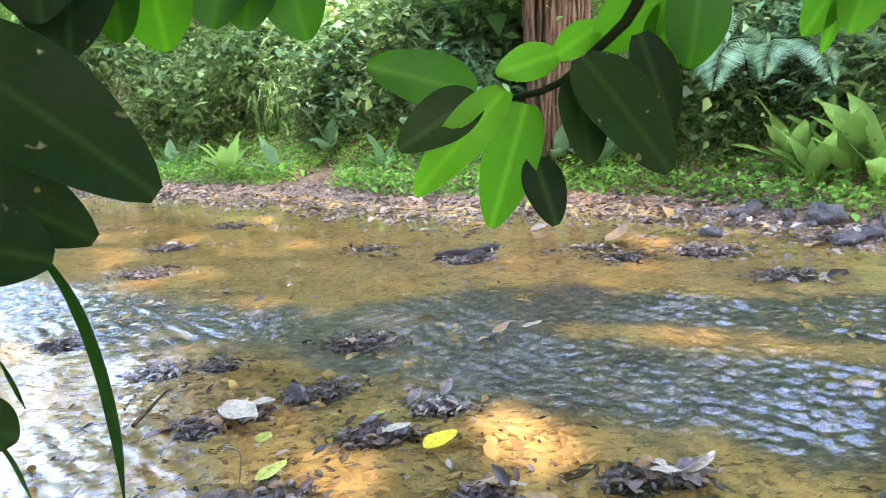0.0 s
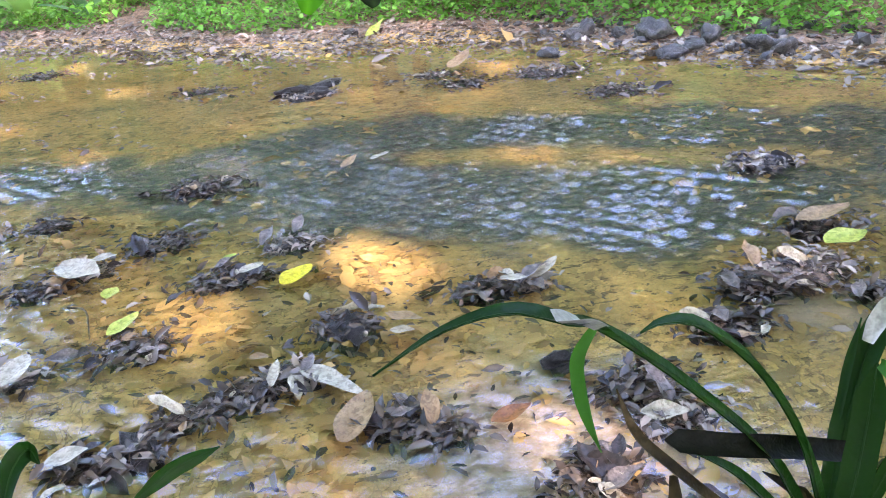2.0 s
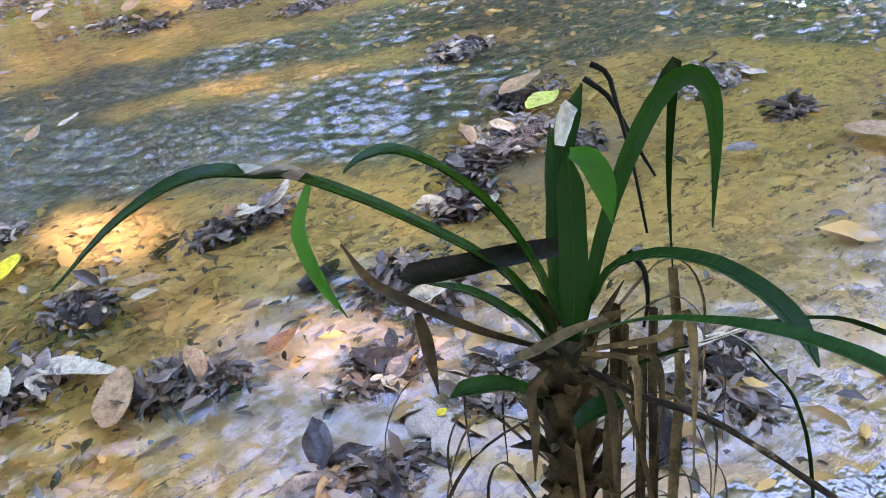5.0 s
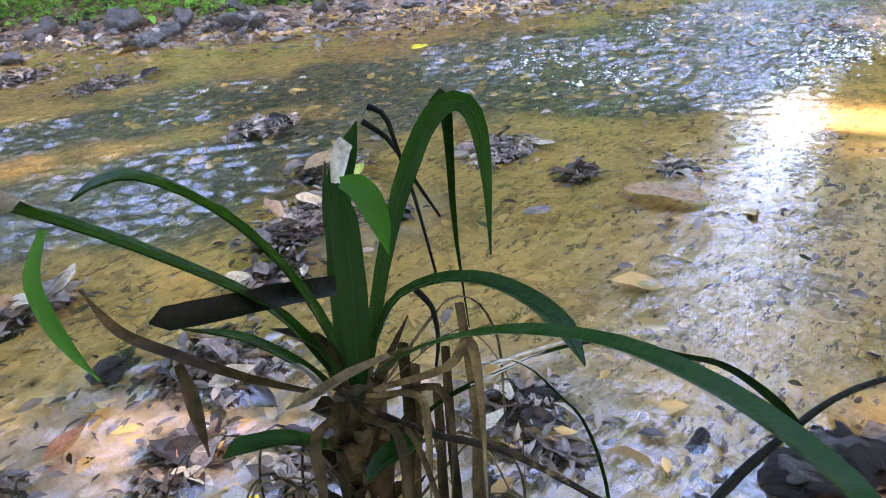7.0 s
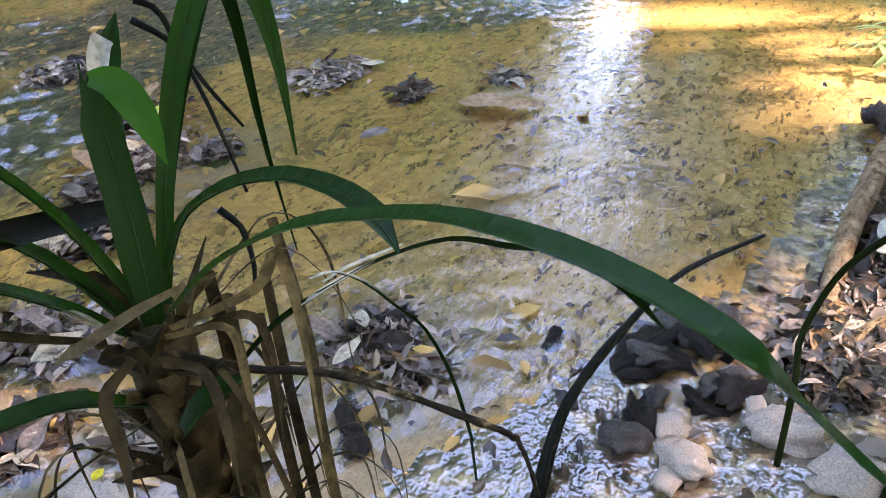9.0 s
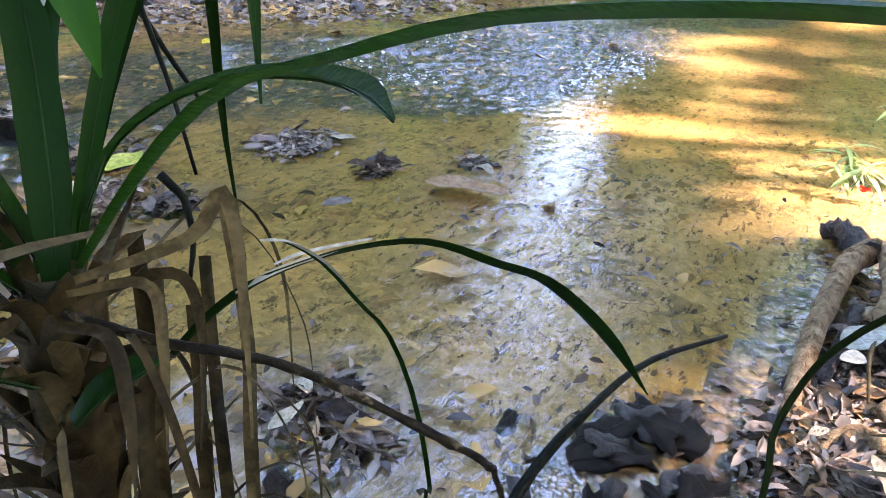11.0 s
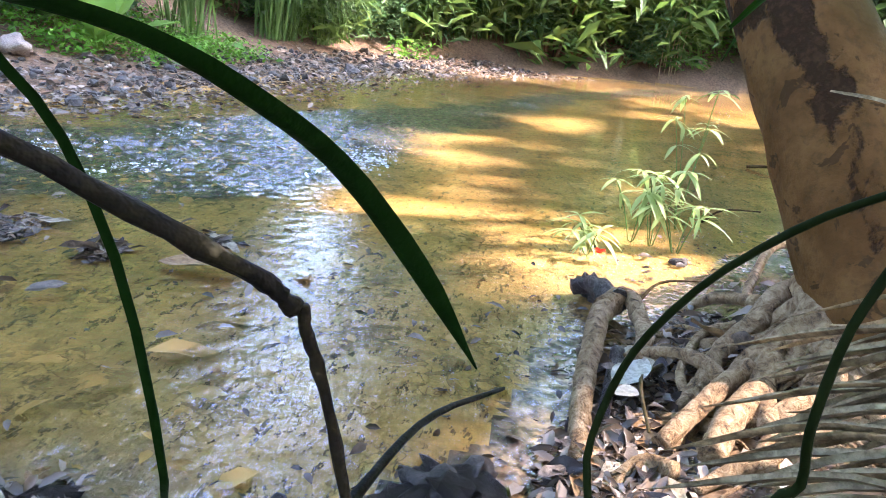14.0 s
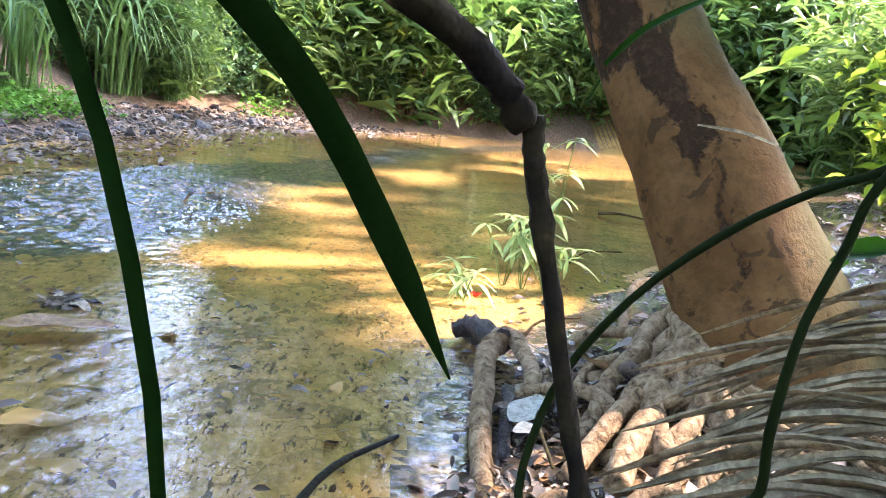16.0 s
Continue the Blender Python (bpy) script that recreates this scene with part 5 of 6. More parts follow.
root_of([B0 + Vector((0, 0.05, 0.06)), (1.995, -0.286, 0.202), (1.901, -0.189, 0.138), (1.825, -0.111, 0.096), (1.719, -0.054, 0.061), (1.638, -0.002, 0.031)], 0.034, 0.018, 1)
root_of([(1.970, -0.302, 0.233), (1.798, -0.285, 0.188), (1.674, -0.284, 0.127)], 0.037, 0.024, 2)
root_of([(1.715, -0.136, 0.109), (1.648, -0.071, 0.087), (1.568, -0.006, 0.062), (1.478, 0.067, 0.031)], 0.022, 0.018, 3)
root_of([(1.633, -0.131, 0.092), (1.524, -0.057, 0.075), (1.408, -0.004, 0.059)], 0.028, 0.024, 4)
root_of([(1.680, -0.084, 0.081), (1.776, -0.055, 0.083), (1.841, -0.007, 0.064), (1.883, 0.062, 0.038)], 0.019, 0.014, 5)
root_of([(2.999, -0.682, 0.102), (2.910, -0.534, 0.098), (2.463, -0.349, 0.109), (2.159, -0.246, 0.119), (1.985, -0.283, 0.191)], 0.017, 0.012, 6)
root_of([(1.666, -0.193, 0.114), (1.743, -0.171, 0.133), (1.749, -0.134, 0.105), (1.679, -0.089, 0.062)], 0.021, 0.016, 7)
root_of([(2.222, -0.092, 0.033), (2.210, -0.177, 0.094), (2.025, -0.234, 0.156)], 0.012, 0.018, 8)
root_of([(1.353, 0.063, 0.053), (1.384, 0.111, 0.042), (1.323, 0.174, 0.017)], 0.019, 0.014, 9)
root_of([(1.382, -0.097, 0.077), (1.375, -0.041, 0.068), (1.334, 0.035, 0.036)], 0.015, 0.012, 10)
root_of([(1.827, -0.271, 0.188), (1.781, -0.204, 0.136), (1.664, -0.150, 0.098), (1.515, -0.129, 0.069)], 0.031, 0.021, 11)
root_of([(1.922, -0.122, 0.077), (2.015, -0.065, 0.067), (2.002, -0.003, 0.039)], 0.011, 0.008, 12)
root_of([(1.928, -0.159, 0.123), (1.916, -0.083, 0.090), (1.782, -0.021, 0.053), (1.648, -0.012, 0.043)], 0.012, 0.011, 13)
rng = np.random.RandomState(501)
for k in range(58):
    # a mat of sinuous roots creeping from the foot of the trunk to the water
    u = rng.rand()
    p = Vector((1.92 - 0.25 * u, -0.25 - 0.08 * rng.rand(), 0))
    head = radians(95 + 120 * rng.rand())
    r0 = 0.010 + 0.016 * rng.rand() ** 2 if k < 24 else 0.0035 + 0.004 * rng.rand()
    ctrl = []
    for q in range(6):
        ctrl.append((p.x, p.y, gz(p.x, p.y) + r0 * (1.0 - 0.22 * q) + (0.05 if q == 0 else 0.012 * rng.rand())))
        head += rng.normal(0, 0.5)
        p = p + Vector((math.cos(head), math.sin(head), 0)) * (0.07 + 0.05 * rng.rand())
        p.y = min(p.y, near_y(p.x) + 0.12)
    root_of(ctrl, r0, r0 * 0.5, 600 + k)
log = empty("driftwood", (1.811, 0.183, -0.002))
tagged(log, "pale weathered driftwood root at the water's edge", "driftwood")
rod("limb", [(1.395, 0.214, 0.007), (1.600, 0.198, 0.026), (1.810, 0.171, 0.050), (2.065, 0.129, 0.058), (2.198, 0.079, 0.041)], .02, .03, "root", log, 14, 10, 0.3)
rod("limb", [(2.107, 0.125, 0.058), (2.205, 0.055, 0.071), (2.092, 0.032, 0.059), (1.922, 0.036, 0.049), (1.852, 0.078, 0.026)], .026, .02, "root", log, 14, 10, 0.3)
rod("limb", [(2.156, 0.084, 0.060), (2.301, 0.132, 0.059), (2.359, 0.178, 0.030)], .034, .026, "muck", log, 10, 9, 0.5, "dark rotten end of the driftwood")
rod("limb", [(1.887, 0.099, 0.032), (1.737, 0.128, 0.029), (1.561, 0.158, 0.019)], .016, .012, "muck", log, 10, 9, 0.5, "dark wet side root")

# dry palm frond lying against the bank
frond = empty("dry_palm_frond", (0.997, -0.229, 0.376))
tagged(frond, "dry grey-tan palm frond fanned over the bank", "palm frond")
rng = np.random.RandomState(8)
for k in range(46):
    u = k / 45
    base = Vector((1.130, -0.346, 0.502)).lerp(Vector((0.848, -0.121, 0.309)), u) + Vector(rng.normal(0, 0.012, 3))
    tip = Vector((1.420, -0.119, 0.294)).lerp(Vector((1.070, 0.144, 0.174)), min(1, u * 1.05)) + Vector(rng.normal(0, 0.035, 3))
    tip = base.lerp(tip, 0.72 + 0.36 * rng.rand())
    mid = base.lerp(tip, 0.5) + Vector((0, 0, 0.02 + 0.03 * rng.rand()))
    strap("leaflet", [base, mid, tip], 0.009 + 0.006 * rng.rand(), "palm", frond, "", (-0.5 + 0.5 * rng.rand(), 0.3 * rng.normal(), 1), 8, 0.6, 0.7, 0.45, k)
for ctrl, w, mat in (([(1.725, -0.167, 0.666), (1.672, -0.234, 0.660), (1.612, -0.285, 0.640)], .008, "palm"), ([(1.735, 0.030, 0.758), (1.662, -0.017, 0.824), (1.563, -0.108, 0.885)], .014, "blade"), ([(1.593, -0.216, 0.261), (1.500, -0.300, 0.304), (1.389, -0.390, 0.345)], .006, "palm"), ([(2.423, -0.122, 0.699), (2.414, -0.146, 0.764), (2.403, -0.171, 0.821)], .006, "blade"), ([(1.543, -0.378, 0.452), (1.486, -0.378, 0.479), (1.411, -0.401, 0.501)], .05, "blade")):
    g = empty("fallen_strap", ctrl[0])
    tagged(g, "narrow leaf strap caught against the trunk", "leaf", "caught straps")
    strap("strap", list(ctrl), w, mat, g, "", (-1, 0.0, 0.5), 8, 0.6, 0.5)


# ---- herbs standing in the shallows ----
def small_herb(name, at, height, seed, flower=False):
    rng = np.random.RandomState(seed)
    root = empty(name, at)
    mesh = [broad_leaf("leaf", 0.12, 0.022, M["leaf_pale"], 0.45, 0.1, 6, 0.01, seed + i) for i in range(2)]
    for s in range(4):
        a = rng.rand() * 6.28
        e = Vector((0.09 * math.cos(a), 0.09 * math.sin(a), height * (0.6 + 0.4 * rng.rand())))
        part("stem", tube("stem", curve_pts([(0, 0, -0.06), e * 0.5, e], 6), [0.0022] * 7, M["grass"], 5), root)
        for k in range(9):
            ob = part("leaf", mesh[k % 2], root)
            ob.matrix_basis = Matrix.Translation(e * (1 - 0.25 * (k // 6) - 0.03 * rng.rand())) @ Matrix.Rotation(k * 1.15 + rng.rand(), 4, "Z") @ Matrix.Rotation(radians(25 - 45 * rng.rand()), 4, "X") @ Matrix.Scale(0.5 + 0.6 * rng.rand(), 4)
    if flower:
        for k in range(5):
            ob = part("petal", broad_leaf("petal", 0.03, 0.022, M["red"], 0.2, 0.1, 5, 0.02, k), root, "red petal")
            ob.matrix_basis = Matrix.Translation(Vector((2.746, 0.080, 0.033)) - root.location) @ Matrix.Rotation(k * 1.25, 4, "Z") @ Matrix.Rotation(radians(40), 4, "X")
    return root


tagged(small_herb("water_herb", (2.862, 0.109, 0.020), 0.10, 3, True), "low sunlit herb with pale leaves and a red flower", "herb", "shallow-water herbs")
tagged(small_herb("water_herb", (3.097, -0.145, 0.020), 0.30, 4), "slender sunlit green herb rooted in the shallows", "herb", "shallow-water herbs")
tagged(small_herb("water_herb", (3.138, -0.076, 0.020), 0.22, 5), "slender sunlit green herb rooted in the shallows", "herb", "shallow-water herbs")
tagged(small_herb("water_herb", (3.028, -0.227, 0.020), 0.2, 6), "slender sunlit green herb rooted in the shallows", "herb", "shallow-water herbs")
tagged(small_herb("water_herb", (3.448, -0.298, 0.050), 0.55, 7), "taller green herb rooted in the shallows", "herb", "shallow-water herbs")

# sunny undergrowth behind the leaning tree
rng = np.random.RandomState(23)
back = [[], []]
for i in range(46):
    x = 2.6 + 8 * rng.rand()
    y = near_y(x) - 0.9 - 3.2 * rng.rand()
    if abs(y + 0.9 + 0.12 * (x - 2)) < 0.2 or not let_sun_in(np.array([(x, y, 0.5), (x, y, 1.0), (x, y, 1.5)]), 0.3).all():
        continue
    back[i % 2].append((x, y, gz(x, y) - 0.02, rng.rand() * 6.28, 0.75 + 0.6 * rng.rand()))
place_all(shrub("undergrowth_shrub", 71, 1.3, 0.55, 0.15, 0.42, M["leaf_yellow"], 420, 6, 8, 0.55), back[0], "sunlit yellow-green undergrowth behind the leaning tree", "shrub", "undergrowth")
place_all(shrub("undergrowth_shrub", 72, 1.1, 0.5, 0.13, 0.36, M["leaf_bright"], 420, 6, 8, 0.5), back[1], "bright green undergrowth on the near bank", "shrub", "undergrowth")
for x, y, h in ((4.6, -3.4, 7), (6.0, -5.2, 8), (4.4, -3.9, 6), (8.5, -6.6, 8)):
    t = tree("bank_tree", int(x * 10), h, 0.09, 1.8, 2600, 0.2, stand=(x, y, gz(x, y)))
    t.location = (x, y, gz(x, y) - 0.05)
    tagged(t, "slim tree standing on the near bank", "tree", "bank trees")


# ---- stones ----
def stone_mesh(name, seed, mat, flat=0.6, rough=0.25):
    rng = np.random.RandomState(seed)
    bm = bmesh.new()
    bmesh.ops.create_icosphere(bm, subdivisions=3, radius=1.0)
    off = Vector(rng.rand(3) * 50)
    for v in bm.verts:
        f = 1 + rough * noise.noise(v.co * 1.1 + off) + 0.4 * rough * noise.noise(v.co * 3.0 + off) + 0.16 * rough * noise.noise(v.co * 7.5 - off)
        v.co = Vector((v.co.x * f, v.co.y * f * 0.75, v.co.z * f * flat))
    me = bpy.data.meshes.new(name)
    bm.to_mesh(me)
    bm.free()
    me.materials.append(M[mat])
    me.polygons.foreach_set("use_smooth", [True] * len(me.polygons))
    return me


STONES = {("stone", k): stone_mesh("stone", 80 + k, "stone", 0.45 + 0.1 * k, 0.85) for k in range(4)}
STONES.update({("pale_stone", k): stone_mesh("stone", 90 + k, "pale_stone", 0.35 + 0.1 * k, 0.9) for k in range(3)})


def stone(at, size, mat, k, turn, label, group="bank stones"):
    ob = new("stone", STONES[mat, k])
    x, y = at[:2]
    z = max(gz(x, y), float(water_z(x, y)) - 0.01)
    ob.matrix_basis = Matrix.Translation((x, y, z + size * 0.18)) @ Matrix.Rotation(turn, 4, "Z") @ Matrix.Scale(size, 4)
    tagged(ob, label, "stone", group)


for i, (p, s) in enumerate((((2.416, 6.179), .13), ((2.651, 5.984), .10), ((2.821, 5.770), .15), ((3.085, 5.384), .12), ((3.264, 4.953), .19), ((2.672, 5.167), .13), ((2.823, 5.744), .20), ((2.438, 6.185), .15), ((2.674, 5.147), .12), ((2.917, 5.279), .12), ((0.658, 7.381), .08), ((3.311, 4.828), .12), ((4.033, 4.503), .1), ((3.089, 5.079), .08), ((1.934, 5.601), .1))):
    stone(p, s * 0.75, "stone", i % 4, i * 1.3, "dark wet stone at the edge of the stream")
stone((5.816, 4.417), .16, "pale_stone", 2, 0.5, "whitish rounded rock on the far gravel bank")
for i, (p, s, m) in enumerate((((1.02, 0.41), .042, "pale_stone"), ((0.945, 0.375), .060, "pale_stone"), ((0.962, 0.47), .046, "stone"), ((1.151, 0.368), .035, "stone"), ((1.105, 0.288), .035, "pale_stone"), ((1.055, 0.235), .066, "pale_stone"), ((0.99, 0.155), .062, "pale_stone"), ((0.902, 0.389), .04, "pale_stone"), ((0.528, 1.166), .045, "pale_stone"), ((0.532, 1.164), .04, "pale_stone"), ((2.876, -0.217), .05, "stone"), ((2.351, 0.114), .06, "stone"), ((0.528, 1.232), .06, "pale_stone"), ((1.194, 0.338), .03, "stone"), ((1.085, 0.451), .03, "stone"), ((1.271, 0.440), .06, "stone"), ((1.176, 0.486), .05, "stone"), ((1.316, 0.379), .05, "stone"))):
    stone(p, s * 0.8, m, i % 3, i * 0.9, "pale sandstone pebble on the muddy bank" if m[0] == "p" else "dark wet stone on the muddy bank", "near stones")
rng = np.random.RandomState(66)


def pebbles(name, n, x0, x1, d0, d1, size, mat, label):
    """Countless small stones along the far shore."""
    x = x0 + (x1 - x0) * rng.rand(n)
    d = d0 + (d1 - d0) * rng.rand(n)
    y = np.interp(x, FAR_X, FAR_Y) + d / 0.85
    bm = bmesh.new()
    bmesh.ops.create_icosphere(bm, subdivisions=1, radius=1.0)
    v = np.array([tuple(q.co) for q in bm.verts])
    f = np.array([[q.index for q in t.verts] for t in bm.faces])
    bm.free()
    s = size * np.exp(rng.normal(0, 0.45, n))
    R = turns(rng, n, 0.6)
    jit = 1 + 0.25 * rng.normal(0, 1, (n, len(v), 1)) * 0.6
    V = np.einsum("nij,nkj->nki", R, v[None] * jit * np.array([1, 0.8, 0.55]) * s[:, None, None])
    V += np.stack([x, y, np.maximum(land_z(x, y), water_z(x, y) - 0.01) + 0.2 * s], 1)[:, None, :]
    F = (f[None] + (np.arange(n) * len(v))[:, None, None]).reshape(-1, 3)
    tagged(new(name, mesh_arrays(name, V.reshape(-1, 3), F, M[mat], False)), label, "gravel", kind="stuff")


pebbles("gravel", 900, 2.0, 14, -0.15, 0.9, 0.028, "stone", "grey gravel along the far shore")
pebbles("gravel", 260, 2.0, 14, -0.1, 0.9, 0.026, "pale_stone", "pale gravel along the far shore")

# ---- leaf litter ----
DEAD = ["grey_leaf", "dark_leaf", "tan_leaf", "grey_leaf", "pale_leaf", "dark_leaf"]
LEAVES = [broad_leaf("dead_leaf", 0.1, 0.045, M[DEAD[k % 6]], -0.15 + 0.12 * (k % 4), 0.25, 7, 0.05, 200 + k) for k in range(12)]


def litter_clump(at, radius, leaves, seed, tall=0.03):
    rng = np.random.RandomState(seed)
    x, y = at[:2]
    z = max(gz(x, y), float(water_z(x, y)) - 0.012)
    root = empty("litter_clump", (x, y, z))
    bm = bmesh.new()
    bmesh.ops.create_grid(bm, x_segments=18, y_segments=18, size=1.0)
    off = Vector(rng.rand(3) * 30)
    for v in bm.verts:
        r = v.co.length
        v.co.z = tall / radius * max(0.0, 1 - r * r) * (0.5 + 1.3 * abs(noise.noise(v.co * 3 + off))) - 1.2 * max(0, r - 0.55 - 0.35 * noise.noise(v.co * 2.2 - off)) - 0.05
        v.co.x *= 1.25
    me = bpy.data.meshes.new("muck")
    bm.to_mesh(me)
    bm.free()
    for v in me.vertices:
        v.co *= radius
    me.materials.append(M["muck"])
    part("muck", me, root, "dark wet muck")
    for k in range(leaves):
        ob = part("leaf", LEAVES[rng.randint(12)], root)
        a, r = rng.rand() * 6.28, radius * 1.15 * math.sqrt(rng.rand())
        ob.matrix_basis = Matrix.Translation((r * math.cos(a) * 1.2, r * math.sin(a), tall * (1 - (r / radius / 1.2) ** 2) * (0.4 + 0.7 * rng.rand()) + 0.012)) @ Matrix.Rotation(rng.rand() * 6.28, 4, "Z") @ Matrix.Rotation(rng.normal(0, 0.2), 4, "X") @ Matrix.Rotation(rng.normal(0, 0.35), 4, "Y") @ Matrix.Scale(0.25 + 1.0 * rng.rand() ** 2, 4)
    n = 90 + 16 * leaves
    p = np.stack([rng.normal(0, radius * 0.75, n), rng.normal(0, radius * 0.5, n), 0.006 + tall * 0.7 * rng.rand(n)], 1)
    sc = part("debris", leaf_cloud("debris", p, 0.034, 0.4, M[("litter", "dark_litter", "dark_litter")[seed % 3]], rng, 0.7, 8), root)
    sc["kind"] = "stuff"
    tagged(root, "clump of dead wet leaves on dark muck in the shallows", "leaf litter", "litter clumps")


def clumps(first, *rows):
    for k, (p, r, n, tall) in enumerate(rows):
        litter_clump(p, r * 0.85, n, first + k, tall * 0.65)


clumps(300,
       ((0.146, 5.207), .17, 8, .07), ((1.035, 5.417), .18, 12, .03), ((1.750, 5.114), .2, 12, .03), ((1.953, 4.444), .16, 9, .03), ((2.717, 5.226), .2, 10, .04),
       ((-0.432, 3.613), .15, 10, .05), ((1.924, 2.975), .13, 16, .06), ((-0.997, 3.396), .09, 6, .03), ((-0.524, 3.036), .14, 10, .04), ((-0.766, 2.886), .12, 7, .03),
       ((-0.297, 2.623), .09, 9, .04), ((-0.178, 2.647), .06, 5, .025), ((-0.048, 2.853), .10, 10, .04), ((-0.901, 2.761), .08, 7, .03), ((-0.516, 2.282), .11, 10, .03))
clumps(315,
       ((-0.838, 2.226), .10, 7, .03), ((0.098, 2.192), .10, 8, .05), ((0.511, 2.283), .09, 5, .04), ((0.676, 2.285), .05, 6, .02), ((-0.321, 1.898), .07, 8, .03),
       ((-0.187, 1.943), .08, 12, .03), ((-0.071, 1.992), .07, 10, .03), ((0.155, 1.730), .07, 10, .03), ((0.261, 1.653), .05, 8, .03), ((-0.431, 1.777), .06, 3, .05),
       ((-0.544, 1.767), .06, 6, .02), ((0.752, 1.693), .09, 12, .03), ((0.803, 1.568), .08, 10, .02), ((1.103, 1.869), .10, 14, .03), ((1.311, 2.057), .12, 18, .04))
clumps(330,
       ((1.531, 2.097), .12, 18, .04), ((1.733, 2.342), .14, 12, .04), ((0.531, 1.430), .07, 12, .02), ((0.305, 1.246), .04, 5, .02), ((0.410, 1.177), .05, 5, .02),
       ((0.679, 1.208), .06, 8, .02), ((2.225, 1.892), .12, 9, .04), ((2.180, 1.533), .05, 4, .03), ((1.375, 2.044), .10, 12, .03), ((1.055, 0.997), .08, 6, .045),
       ((0.774, 1.577), .07, 10, .02), ((0.571, 1.427), .07, 9, .02), ((2.243, 1.916), .12, 8, .04), ((2.162, 1.533), .05, 4, .02), ((1.597, 1.891), .08, 4, .03))
clumps(345,
       ((2.414, 1.292), .06, 4, .02), ((1.022, 1.001), .07, 6, .05), ((-2.161, 6.067), .16, 10, .04), ((-2.018, 5.225), .2, 12, .05),
       ((-1.918, 6.981), .2, 12, .04), ((1.153, 5.060), .18, 12, .03), ((1.722, 5.105), .25, 14, .03), ((1.928, 4.410), .2, 12, .03), ((-1.885, 3.785), .12, 5, .03),
       ((-1.249, 3.334), .12, 8, .03), ((-0.404, 3.621), .12, 5, .05), ((-0.570, 5.707), .14, 6, .02), ((1.30, 0.10), .10, 14, .03))
clumps(360,
       ((0.971, 0.875), .08, 8, .02), ((1.663, 0.091), .10, 12, .02), ((1.501, 0.143), .10, 14, .02), ((2.013, -0.078), .12, 10, .03), ((2.025, -0.146), .10, 8, .02),
       ((1.416, 0.106), .12, 12, .02), ((0.722, 1.232), .08, 8, .02), ((1.710, 0.027), .08, 14, .03), ((1.843, -0.068), .07, 10, .03), ((1.847, -0.175), .06, 10, .03),
       ((1.821, 0.095), .07, 10, .03), ((1.981, -0.161), .08, 10, .03), ((1.348, 0.203), .08, 12, .03), ((1.225, 0.152), .08, 12, .03))


def scatter(name, x, y, lift, size, mat, label, width=0.45, up=0.75, spread=0.3):
    z = np.maximum(land_z(x, y), water_z(x, y) - lift)
    tagged(new(name, leaf_cloud(name, np.stack([x, y, z + 0.004], 1), size, width, M[mat], rng, up, 8, spread)), label, "leaf litter", kind="stuff")


rng = np.random.RandomState(91)
n = 24000
x = -6 + 20 * rng.rand(n)
y = np.interp(x, FAR_X, FAR_Y) + (rng.normal(0.15, 0.5, n))
scatter("shore_litter", x, y, 0.0, 0.062, "litter", "dead leaves washed up along the far shore")
n = 9000
x, y = -3.0 + 8 * rng.rand(n), 0.4 + 6.5 * rng.rand(n)
keep = (wave_noise(x, y, 12, 2.2) + 0.35 * wave_noise(x, y, 13, 7.0) > -0.15) & (y > np.interp(x, NEAR_X, NEAR_Y)) & (y < np.interp(x, FAR_X, FAR_Y))
scatter("silted_leaves", x[keep], y[keep], 0.10, 0.066, "silt_leaf", "leaves coated in ochre silt on the stream bed", 0.5, 0.9)
n = 1700
x, y = -1.5 + 2.0 * rng.rand(n), 1.5 + 1.9 * rng.rand(n)
keep = (wave_noise(x, y, 15, 4.0) > -0.2) & (channel(x, y) < 0.35) & (np.hypot(x - 0.48, y - 1.55) > 0.42)
scatter("sunken_leaves", x[keep], y[keep], 0.030, 0.058, "silt_leaf", "ochre leaves lapping over one another in the still shallows", 0.55, 0.35, 0.18)
n = 500
x, y = -1.4 + 2.2 * rng.rand(n), 1.5 + 1.9 * rng.rand(n)
keep = channel(x, y) < 0.35
scatter("sunken_scraps", x[keep], y[keep], 0.020, 0.042, "dark_litter", "dark leaf scraps among the sunken leaves", 0.4, 0.35)
n = 1900
x, y = -2.5 + 6.5 * rng.rand(n), 0.6 + 6.0 * rng.rand(n)
keep = wave_noise(x, y, 12, 2.2) + 0.35 * wave_noise(x, y, 13, 7.0) > np.where((x > 1.2) & (y < 2.2), 0.22, 0.0)
scatter("bed_litter", x[keep], y[keep], 0.10, 0.036, "dark_litter", "dark dead leaf scraps lying on the stream bed", 0.4, 0.8)
n = 9000
x, y = -4.5 + 10 * rng.rand(n), 4.2 + 6.0 * rng.rand(n)
keep = (wave_noise(x, y, 71, 5.0) + 0.5 * wave_noise(x, y, 72, 13.0) > 0.33) & (y < np.interp(x, FAR_X, FAR_Y)) & (channel(x, y) < 0.3)
scatter("shallows_litter", x[keep], y[keep], 0.001, 0.055, "litter", "drifts of dead leaf scraps caught in the far shallows", 0.45, 0.6)
n = 1000
x, y = -2.0 + 6.0 * rng.rand(n), 0.7 + 5.5 * rng.rand(n)
keep = wave_noise(x, y, 12, 2.2) > 0.05
scatter("floating_litter", x[keep], y[keep], 0.002, 0.036, "litter", "dead leaf scraps breaking the surface of the shallow water", 0.4, 0.6)
n = 550
x = 0.2 + 3.4 * rng.rand(n)
y = np.interp(x, NEAR_X, NEAR_Y) + rng.normal(-0.05, 0.25, n)
